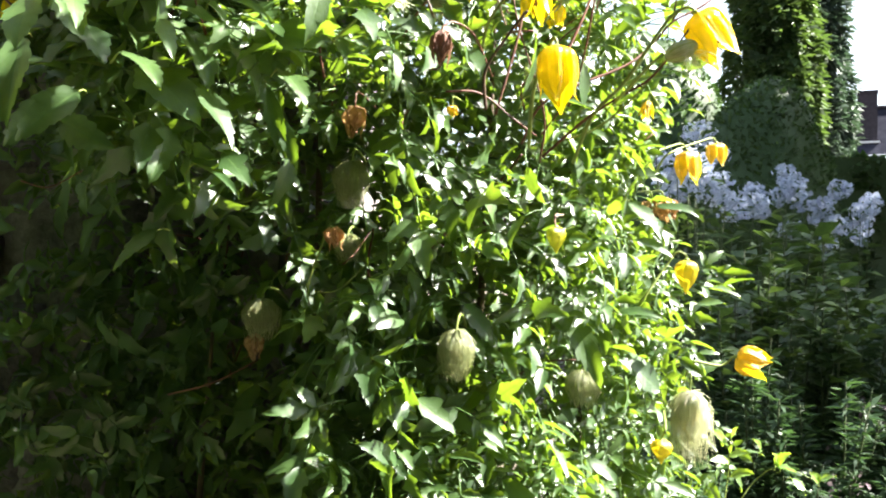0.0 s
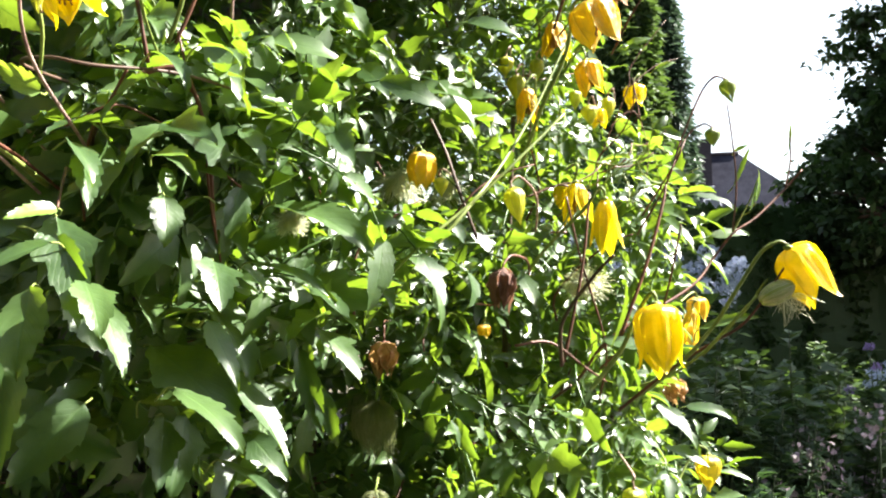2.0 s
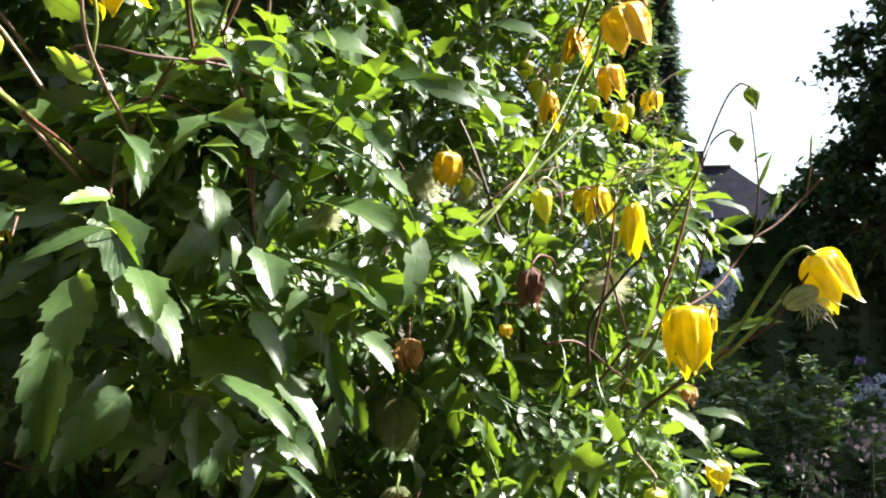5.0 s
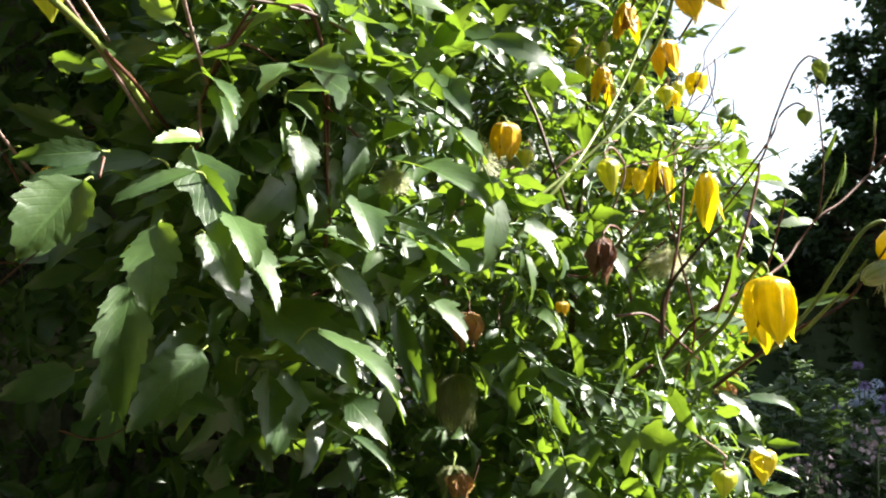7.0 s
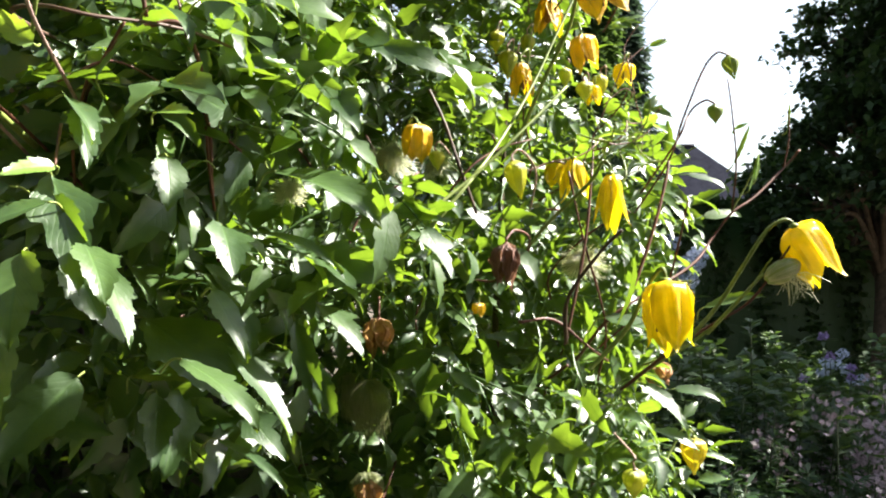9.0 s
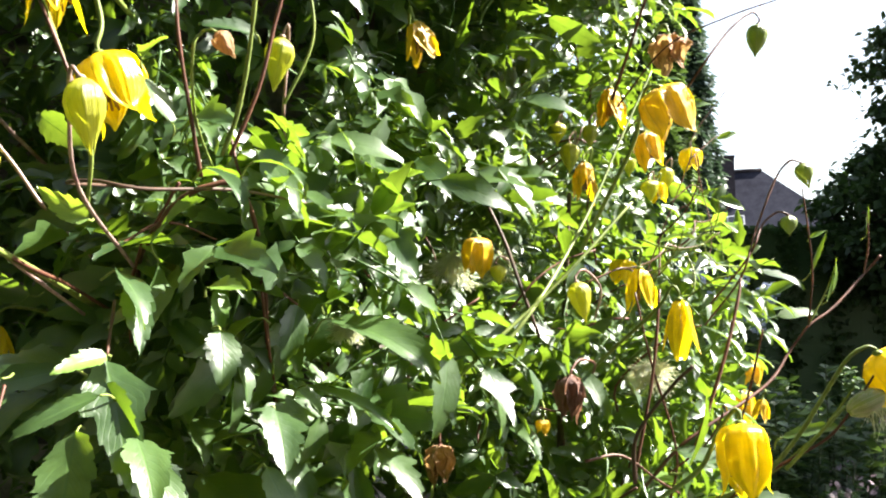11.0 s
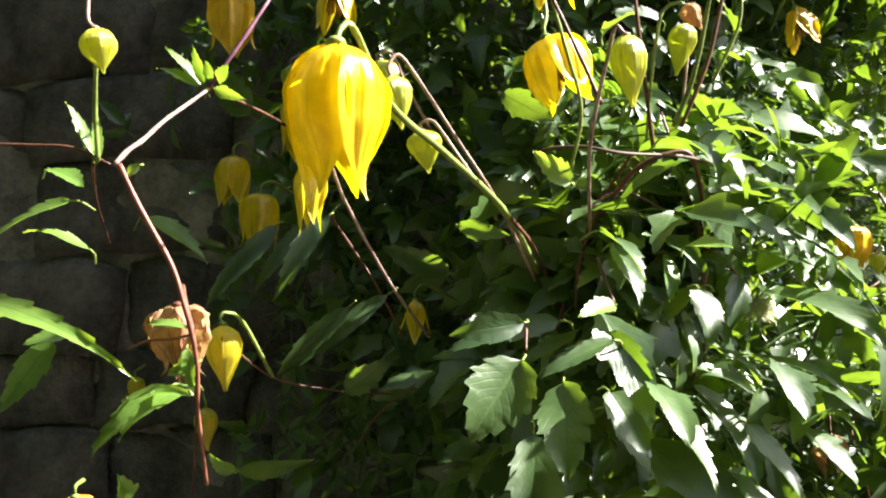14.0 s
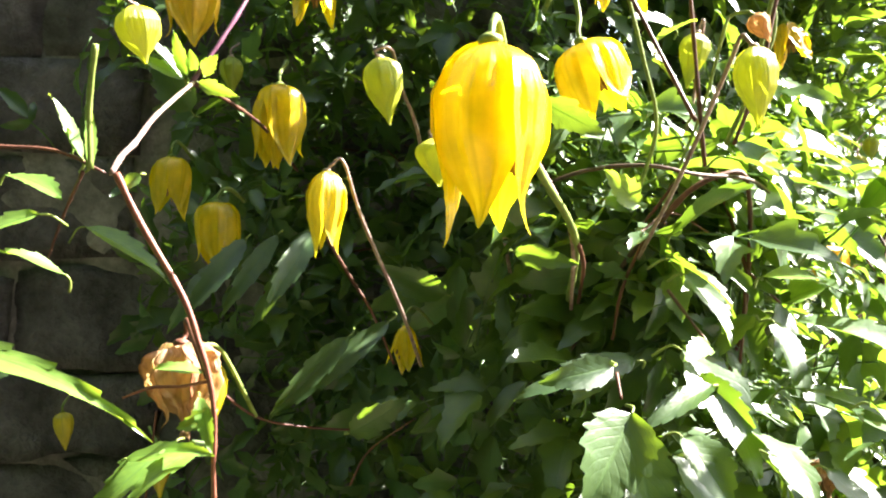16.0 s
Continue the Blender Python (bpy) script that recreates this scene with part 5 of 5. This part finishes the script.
# deeper leaves that close the view through it
SMALL = [compound(k + 50, s, n, 5) for k, (s, n) in enumerate([(0.022, 3), (0.025, 3), (0.019, 5), (0.028, 1)])]
SMALL = [(np.concatenate(h.v), h.f, np.concatenate(h.uv)) for h in SMALL]
for k in range(2000):
    z, x = rng.uniform(1.1, 1.85), rng.uniform(-0.13, 0.16)
    y = front(x, z) + rng.uniform(0.1, 0.3)
    if x < edge(z) - 0.02 + rng.gauss(0, 0.02):
        heap.add(*SMALL[k % 4], pose_of_leaf(rng, x, y, z))
mass = rooted(part("foliage", heap.mesh("foliage", LEAF), None, None, "dense mass of toothed green leaves"))
tagged(mass, kind="stuff")

# thin twigs running through the mass, and the woody stems down to the soil
twigs = Heap()
for k in range(150):
    x, z = rng.uniform(-0.38, 0.1), rng.uniform(1.0, 1.9)
    p = Vector((x, front(x, z) + rng.uniform(0.05, 0.2), z))
    line = [p]
    way = Vector((rng.uniform(-1, 1), rng.uniform(-0.3, 0.4), rng.uniform(0.1, 1.2))).normalized()
    for s in range(4):
        way = (way + 0.35 * Vector((rng.gauss(0, 1), rng.gauss(0, 0.6), rng.gauss(0, 1)))).normalized()
        line.append(line[-1] + way * rng.uniform(0.01, 0.026))
    twigs.tube(line, 0.0009, 0.0005, 5, 3)
tagged(rooted(part("twig_tangle", twigs.mesh("twig_tangle", STEM_RED), None, None, "thin reddish twigs")), kind="stuff")
for x0, x1, y1, top in ((-0.12, -0.2, 0.76, 1.3), (-0.08, 0.02, 0.76, 1.6), (-0.05, 0.1, 0.82, 1.4), (-0.1, -0.1, 0.74, 1.8)):
    stem(BARK, 0.016, 0.003, (x0, 0.8, -0.02), (x0 + 0.03, 0.79, 0.4), ((x0 + x1) / 2, 0.77, 0.9), (x1, y1 + 0.03, (0.9 + top) / 2), (x1 + 0.02, y1, top))

# ---- ground ----
def sheet(name, size, cells, mat, rough):
    n = cells + 1
    verts = []
    for j in range(n):
        for i in range(n):
            a, b = 2 * i / cells - 1, 2 * j / cells - 1
            x, y = size * a * abs(a) ** 2, size * b * abs(b) ** 2
            verts.append((x, y, rough * noise.noise(Vector((x, y, 0)) * 1.3)))
    faces = [(j * n + i, j * n + i + 1, (j + 1) * n + i + 1, (j + 1) * n + i) for j in range(cells) for i in range(cells)]
    return part(name, raw_mesh(name, verts, faces), mat)


tagged(sheet("ground", 900, 120, SOIL, 0.03), "dark garden soil", "ground", kind="structure")

# ---- stone wall behind the clematis ----
WALL_Y, WALL_L, WALL_R, WALL_T = 0.90, -1.3, -0.10, 2.2
bm = bmesh.new()
bmesh.ops.create_cube(bm, size=1)
bmesh.ops.subdivide_edges(bm, edges=bm.edges, cuts=40, use_grid_fill=True)
bmesh.ops.scale(bm, vec=(WALL_R - WALL_L - 0.02, 0.4, WALL_T), verts=bm.verts)
bmesh.ops.translate(bm, vec=((WALL_L + WALL_R) / 2, WALL_Y + 0.187, WALL_T / 2 - 0.02), verts=bm.verts)
for q in bm.verts:
    if q.co.y < WALL_Y:
        q.co.y += 0.008 * noise.noise(q.co * 9) + 0.004 * noise.noise(q.co * 31)
wall = tagged(part("wall_stone", bm, MORTAR), "old grey-brown rubble stone wall with recessed joints", "wall", kind="structure")


def block(w, d, h, seed):
    """A rough squared stone with worn edges, its face towards -y."""
    bm = bmesh.new()
    bmesh.ops.create_cube(bm, size=1)
    bmesh.ops.subdivide_edges(bm, edges=bm.edges, cuts=6, use_grid_fill=True)
    for q in bm.verts:
        p = Vector((q.co.x * w, q.co.y * d, q.co.z * h))
        corner = max(0, abs(q.co.x) - 0.2) / 0.3 * max(0, abs(q.co.z) - 0.2) / 0.3
        p.y += 0.002 * corner * (1 if q.co.y < 0 else 0)
        p.x *= 1 - 0.012 * corner
        p.z *= 1 - 0.015 * corner
        q.co = p + 0.008 * noise.noise_vector(p * 13 + Vector((seed * 5.1, 0, 0))) + 0.005 * noise.noise_vector(p * 45 + Vector((seed * 2.3, 0, 0)))
    me = bpy.data.meshes.new("stone")
    bm.to_mesh(me)
    bm.free()
    me.materials.append(STONE)
    return smooth(me)


rng = random.Random(3)
z, row = 0.0, 0
while z < WALL_T - 0.1:
    h = rng.uniform(0.06, 0.13)
    x = WALL_L + rng.uniform(-0.1, 0)
    while x < WALL_R:
        w = rng.uniform(0.08, 0.25)
        if x + w > WALL_R - 0.05:
            w = WALL_R - x
        if w > 0.04:
            ob = part("stone", block(w - 0.003, 0.12, h - 0.003, rng.randrange(999)), None, wall)
            ob.location = (x + w / 2, WALL_Y + 0.045 + rng.uniform(-0.005, 0.005), z + h / 2)
            ob.rotation_euler = (rng.uniform(-0.03, 0.03), rng.uniform(-0.02, 0.02), rng.uniform(-0.03, 0.03))
        x += w
    z += h


# ---- garden plants ----
def blade(length, width):
    return [(0, 0, 0), (-width / 2, length * 0.45, 0.08 * length), (width / 2, length * 0.45, 0.08 * length), (0, length, -0.05 * length)], [(0, 2, 3, 1)], [(0, 0), (-1, 0.5), (1, 0.5), (0, 1)]


def any_turn(rng):
    return pose(0, 0, 0, rng.uniform(0, 360), rng.uniform(0, 360), rng.uniform(0, 360))


def clipped(name, label, category, place, size, mat, count, leaf, dome=False):
    """A clipped hedge, or a clipped dome: a solid body set all over with small leaves."""
    rng = random.Random(count)
    top = tagged(new(name), label, category)
    top.location = place
    bm = bmesh.new()
    if dome:
        bmesh.ops.create_icosphere(bm, subdivisions=4, radius=1)
        for q in bm.verts:
            flat = 1 - max(0, -q.co.z) * 0.3
            q.co = Vector((q.co.x * size[0] * flat, q.co.y * size[1] * flat, (q.co.z * 0.5 + 0.5) * size[2]))
    else:
        bmesh.ops.create_cube(bm, size=1)
        bmesh.ops.subdivide_edges(bm, edges=bm.edges, cuts=14, use_grid_fill=True)
        for q in bm.verts:
            q.co = Vector((q.co.x * size[0], q.co.y * size[1], (q.co.z + 0.5) * size[2]))
    for q in bm.verts:
        q.co += noise.noise_vector(q.co * 1.7) * 0.09
    bm.normal_update()
    faces = [(f.calc_center_median(), f.normal.copy(), f.calc_area(), [v.co.copy() for v in f.verts]) for f in bm.faces]
    part("body", bm, mat, top)
    weights = np.cumsum([a for _, _, a, _ in faces])
    h = Heap()
    v, f, u = blade(leaf, leaf * 0.55)
    for k in range(count):
        n = int(np.searchsorted(weights, rng.uniform(0, weights[-1])))
        c, nrm, _, vs = faces[min(n, len(faces) - 1)]
        w = [rng.random() for _ in vs]
        p = sum((q * a for q, a in zip(vs, w)), Vector()) / sum(w)
        m = frame_from(p - nrm * leaf * 0.2, p + nrm + 0.9 * Vector((rng.gauss(0, 1), rng.gauss(0, 1), rng.gauss(0.2, 1))), Vector((rng.gauss(0, 1), rng.gauss(0, 1), 1)))
        h.add(v, f, u, m @ Matrix.Scale(rng.uniform(0.6, 1.5), 4))
    tagged(part("leaves", h.mesh("leaves", mat), None, top), kind="stuff")
    return top


def conifer(place, height, radius, mat, label, seed):
    rng = random.Random(seed)
    top = tagged(new("conifer"), label, "tree")
    top.location = place
    tube("trunk", [(0, 0, -0.1), (0.03, 0, height * 0.5), (0, 0, height * 0.97)], 0.16, 0.02, BARK, top, 8)
    bm = bmesh.new()
    bmesh.ops.create_cone(bm, cap_ends=True, segments=24, radius1=radius * 0.72, radius2=0.02, depth=height * 0.92)
    bmesh.ops.subdivide_edges(bm, edges=bm.edges[:], cuts=6, use_grid_fill=True)
    for q in bm.verts:
        q.co += noise.noise_vector(q.co * 2) * 0.12 + Vector((0, 0, height * 0.5))
    part("inner_crown", bm, mat, top)
    h = Heap()
    v, f, u = blade(0.17, 0.07)
    for k in range(int(2400 * height)):
        s = rng.random() ** 0.8
        z = height * (0.06 + 0.94 * s)
        a = rng.uniform(0, 6.283)
        r = radius * (1 - s) ** 0.75 * (0.82 + 0.42 * noise.noise(Vector((math.cos(a) * 2.2, math.sin(a) * 2.2, z * 1.9))))
        r *= 1 - 0.3 * rng.random() ** 2
        p = Vector((r * math.cos(a), r * math.sin(a), z))
        out = Vector((math.cos(a) + rng.gauss(0, 0.35), math.sin(a) + rng.gauss(0, 0.35), rng.gauss(-0.25, 0.4)))
        h.add(v, f, u, frame_from(p, p + out, Vector((rng.gauss(0, 0.5), rng.gauss(0, 0.5), 1))) @ Matrix.Scale(rng.uniform(0.5, 1.3), 4))
    tagged(part("crown", h.mesh("crown", mat), None, top), kind="stuff")
    return top


def broad_tree(place, height, spread, label, seed, clumps=90, per=170):
    rng = random.Random(seed)
    top = tagged(new("tree"), label, "tree")
    top.location = place
    tube("trunk", [(0, 0, -0.1), (0.08, 0.02, height * 0.3), (0.02, 0.1, height * 0.62)], 0.2, 0.09, BARK, top, 9)
    h, limbs = Heap(), Heap()
    v, f, u = blade(0.11, 0.075)
    for k in range(clumps):
        a, e = rng.uniform(0, 6.283), math.asin(rng.uniform(-0.8, 1))
        r = rng.uniform(0.55, 1.0)
        c = Vector((spread * r * math.cos(a) * math.cos(e), spread * r * math.sin(a) * math.cos(e), height * 0.62 + height * 0.4 * r * math.sin(e)))
        limbs.tube([Vector((0.03, 0.05, height * rng.uniform(0.3, 0.6))), c * 0.5 + Vector((0, 0, height * 0.28)), c], 0.05, 0.012, 5, 4)
        size = rng.uniform(0.18, 0.34) * spread / 2
        for j in range(per):
            p = c + Vector((rng.gauss(0, 0.5), rng.gauss(0, 0.5), rng.gauss(0, 0.32))) * size
            h.add(v, f, u, frame_from(p, p + Vector((rng.gauss(0, 1), rng.gauss(0, 1), rng.gauss(-0.5, 0.6))), Vector((rng.gauss(0, 0.6), rng.gauss(0, 0.6), 1))) @ Matrix.Scale(rng.uniform(0.6, 1.4), 4))
    tagged(part("branchwork", limbs.mesh("branchwork", BARK), None, top), kind="stuff")
    tagged(part("crown", h.mesh("crown", TREE), None, top), kind="stuff")
    return top


tagged(clipped("hedge", "long clipped dark green hedge", "hedge", (5.5, 11.2, 0), (9.0, 0.9, 2.25), HEDGE, 26000, 0.09), kind="")
clipped("topiary_bush", "clipped dark green dome-shaped topiary bush", "bush", (2.57, 8.7, 0), (0.66, 0.66, 2.8), HEDGE, 15000, 0.04, True)
clipped("topiary_bush", "tall dark green clipped yew", "bush", (1.95, 10.2, 0), (0.75, 0.75, 3.5), HEDGE, 9000, 0.05, True)
conifer((4.02, 13.2, 0), 9.5, 0.9, CONIFER, "tall yellow-green conifer with drooping sprays", 11)
conifer((5.45, 16.0, 0), 9.5, 1.05, CONIFER_BLUE, "tall dark blue-green conifer", 12)
broad_tree((7.9, 9.3, 0), 7.2, 2.4, "broad-leaved tree with dark green foliage", 5, 260, 260)
broad_tree((6.7, 10.2, 0), 3.9, 1.6, "low broad-leaved tree with dark green foliage", 8, 70, 260)
# unseen tree added off to the right, to cast shade on the border
broad_tree((6.9, 3.95, 0), 6.95, 2.2, "broad-leaved tree with dark green foliage", 6, 230, 150)

# unseen hedges added behind and beside the camera, to darken the shaded side
clipped("hedge", "unseen tall clipped dark green hedge, added to hold back sky light", "hedge", (0.2, -2.0, 0), (7.0, 1.0, 5.6), HEDGE, 9000, 0.12)
clipped("hedge", "unseen tall clipped dark green hedge, added to hold back sky light", "hedge", (-2.6, 0.6, 0), (0.9, 5.0, 5.4), HEDGE, 7000, 0.12)


# ---- the house beyond the hedge ----
def slab(name, size, place, mat, parent, turn=(0, 0, 0), bevel=0.02):
    bm = bmesh.new()
    bmesh.ops.create_cube(bm, size=1)
    bmesh.ops.scale(bm, vec=size, verts=bm.verts)
    bmesh.ops.bevel(bm, geom=bm.edges[:], offset=bevel, segments=1)
    ob = part(name, bm, mat, parent)
    ob.matrix_basis = pose(*place, *turn)
    return ob


def panel(name, corners, thick, mat, parent):
    """A flat slab over the corners given, as thick as said, its top on them."""
    bm = bmesh.new()
    top = [bm.verts.new(c) for c in corners]
    face = bm.faces.new(top)
    bm.normal_update()
    if face.normal.z < 0:
        face.normal_flip()
    down = bmesh.ops.extrude_face_region(bm, geom=[face])["geom"]
    bmesh.ops.translate(bm, vec=(0, 0, -thick), verts=[g for g in down if isinstance(g, bmesh.types.BMVert)])
    bmesh.ops.recalc_face_normals(bm, faces=bm.faces)
    return part(name, bm, mat, parent)


house = tagged(new("house"), "grey rendered house with a hipped slate roof and dark chimney", "house")
house.matrix_basis = pose(22.2, 50, 0, 0, 0, -20)
# wall and roof materials hold the distance haze in their bluish colour
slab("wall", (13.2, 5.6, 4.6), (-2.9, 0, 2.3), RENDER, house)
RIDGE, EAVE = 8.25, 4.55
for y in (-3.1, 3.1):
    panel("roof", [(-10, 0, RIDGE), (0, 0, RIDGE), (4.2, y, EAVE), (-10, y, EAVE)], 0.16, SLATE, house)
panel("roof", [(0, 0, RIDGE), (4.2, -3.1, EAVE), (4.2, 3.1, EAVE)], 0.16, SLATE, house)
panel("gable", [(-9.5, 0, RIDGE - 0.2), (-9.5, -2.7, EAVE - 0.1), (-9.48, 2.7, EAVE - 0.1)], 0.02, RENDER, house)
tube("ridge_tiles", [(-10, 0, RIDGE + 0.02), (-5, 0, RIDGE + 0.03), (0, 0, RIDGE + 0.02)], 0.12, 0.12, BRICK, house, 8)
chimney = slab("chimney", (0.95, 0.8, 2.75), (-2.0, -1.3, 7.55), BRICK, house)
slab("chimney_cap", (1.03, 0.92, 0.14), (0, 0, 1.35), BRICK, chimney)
slab("flashing", (1.16, 0.2, 0.1), (0, -0.42, -1.25), ZINC, chimney)
skylight = slab("skylight", (0.9, 0.1, 0.7), (-1.6, -2.55, 5.3), ZINC, house, (-40, 0, 0))
slab("pane", (0.76, 0.04, 0.56), (0, -0.05, 0), GLASS, skylight, bevel=0.005)
for x in (-4.6, -1.2, 2.2):
    window = slab("window", (1.1, 0.1, 1.2), (x, -2.82, 3.2), RENDER, house)
    slab("pane", (0.94, 0.04, 1.04), (0, -0.05, 0), GLASS, window, bevel=0.005)


# ---- border plants ----
def petals(count, size, cup=0.2):
    v, f, u = [], [], []
    for k in range(count):
        a, w = 2 * math.pi * k / count, math.pi / count * 0.85
        n = len(v)
        v += [(0, 0, 0), (size * 0.6 * math.cos(a - w), size * 0.6 * math.sin(a - w), cup * size), (size * math.cos(a), size * math.sin(a), cup * size * 0.6), (size * 0.6 * math.cos(a + w), size * 0.6 * math.sin(a + w), cup * size)]
        f.append((n, n + 1, n + 2, n + 3))
        u += [(0, 0)] * 4
    return v, f, u


def border_plant(name, label, category, height, spread, stems, leaf, leaf_mat, bloom=None, bloom_mat=None, head=0, head_size=0.1, seed=1, fill=1.0, low=0.72, dome=0.25):
    """A clump of upright leafy stems, with heads of small flowers on top where it blooms."""
    rng = random.Random(seed)
    top = tagged(new(name), label, category)
    st, lf, fl = Heap(), Heap(), Heap()
    v, f, u = blade(*leaf)
    for k in range(stems):
        a, r = rng.uniform(0, 6.283), spread * math.sqrt(rng.random())
        foot = Vector((0.35 * r * math.cos(a), 0.35 * r * math.sin(a), -0.03))
        tip = Vector((r * math.cos(a), r * math.sin(a), height * rng.uniform(low, 1.0) * (1 - dome * (r / spread) ** 2)))
        st.tube([foot, (foot * 0.6 + tip * 0.4) + Vector((0, 0, 0.1 * height)), tip], 0.0045, 0.002, 4, 3)
        for j in range(int(26 * fill)):
            s = rng.uniform(0.12, 1)
            p = foot.lerp(tip, s) + Vector((0, 0, 0.1 * height * 4 * s * (1 - s)))
            b = rng.uniform(0, 6.283)
            lf.add(v, f, u, frame_from(p, p + Vector((math.cos(b), math.sin(b), rng.uniform(-0.3, 0.7))), (rng.gauss(0, 0.4), rng.gauss(0, 0.4), 1)) @ Matrix.Scale(rng.uniform(0.6, 1.3), 4))
        for j in range(head):
            d = Vector((rng.gauss(0, 1), rng.gauss(0, 1), rng.gauss(0, 1))).normalized()
            p = tip + Vector((d.x, d.y, d.z * 0.8)) * head_size * rng.uniform(0.5, 1)
            fl.add(*bloom, frame_from(p, p + d.orthogonal(), d + Vector((0, 0, 0.4)), rng.uniform(0, 360)))
    tagged(part("stalk_clump", st.mesh("stalk_clump", STALK), None, top), kind="stuff")
    tagged(part("leafage", lf.mesh("leafage", leaf_mat), None, top), kind="stuff")
    if head:
        tagged(part("bloom", fl.mesh("bloom", bloom_mat), None, top), kind="stuff")
    return top


def scatter(model, group, rows):
    """The model at the first place, copies of it at the others: x, y, turn, size."""
    model["group"] = group
    for n, (x, y, turn, size) in enumerate(rows):
        m = pose(x, y, 0, 0, 0, turn) @ Matrix.Scale(size, 4)
        if n == 0:
            model.matrix_basis = m
        else:
            c = copy_thing(model, pose(x, y, 0, 0, 0, turn))
            c.scale = (size, size, size)


phlox = border_plant("phlox", "tall phlox with heads of pale blue flowers", "flowers", 1.62, 0.17, 9, (0.09, 0.022), BORDER, petals(5, 0.014), BLUE, 60, 0.062, 21, low=0.86, dome=0.05)
scatter(phlox, "pale blue phlox", [(0.84, 3.9, 0, 1.12), (1.02, 4.2, 60, 1.09), (1.42, 4.4, 90, 1.04), (1.66, 4.3, 130, 0.99), (2.75, 4.75, 40, 0.62)])
aster = border_plant("aster", "clump of lilac asters with small daisy flowers", "flowers", 1.0, 0.36, 36, (0.06, 0.013), BORDER, petals(7, 0.0085, 0.1), LILAC, 24, 0.06, 22)
scatter(aster, "lilac asters", [(1.2, 2.3, 0, 1.12), (1.55, 2.5, 70, 1.16), (1.6, 2.1, 140, 1.05), (1.9, 2.8, 20, 1.15), (0.95, 2.0, 220, 0.95), (1.3, 1.9, 100, 1.0), (2.2, 3.0, 300, 1.15), (1.75, 2.45, 250, 1.08), (1.45, 2.2, 10, 1.04)])
fern = border_plant("feathery_plant", "feathery dark green border plant", "plant", 1.2, 0.42, 56, (0.04, 0.009), FERN, seed=23, fill=10)
scatter(fern, "green border plants", [(0.88, 2.35, 0, 1.02), (1.2, 2.85, 60, 1.0), (0.66, 2.2, 120, 0.98), (1.5, 2.95, 10, 0.9), (0.42, 2.1, 30, 0.9)])
bush = border_plant("leafy_shrub", "rounded leafy green shrub", "bush", 1.35, 0.5, 60, (0.075, 0.042), BORDER, seed=24, fill=3.4, low=0.5, dome=0.4)
scatter(bush, "leafy shrubs", [(2.1, 5.2, 0, 0.86), (2.9, 5.6, 80, 0.86), (3.6, 5.4, 160, 0.85), (1.4, 4.6, 40, 1.0), (4.4, 6.0, 210, 0.9), (0.92, 3.25, 0, 1.16), (1.3, 3.5, 50, 1.04), (1.75, 3.3, 150, 0.88), (2.25, 3.65, 20, 0.86), (2.1, 4.3, 250, 0.92), (2.8, 4.2, 100, 0.88)])
shrub = border_plant("flowering_shrub", "upright leafy shrub with glossy green leaves", "bush", 1.5, 0.27, 48, (0.05, 0.027), BORDER, seed=26, fill=4, low=0.55)
scatter(shrub, "upright shrubs", [(0.7, 2.45, 0, 0.97), (0.93, 2.6, 120, 1.0), (1.15, 2.6, 200, 0.93)])
spire = border_plant("speedwell", "violet flower spires of a border perennial", "flowers", 1.25, 0.16, 6, (0.06, 0.018), BORDER, petals(5, 0.008), PURPLE, 50, 0.028, 25)
scatter(spire, "violet spires", [(2.45, 4.3, 0, 1.0), (3.1, 4.6, 70, 0.98)])
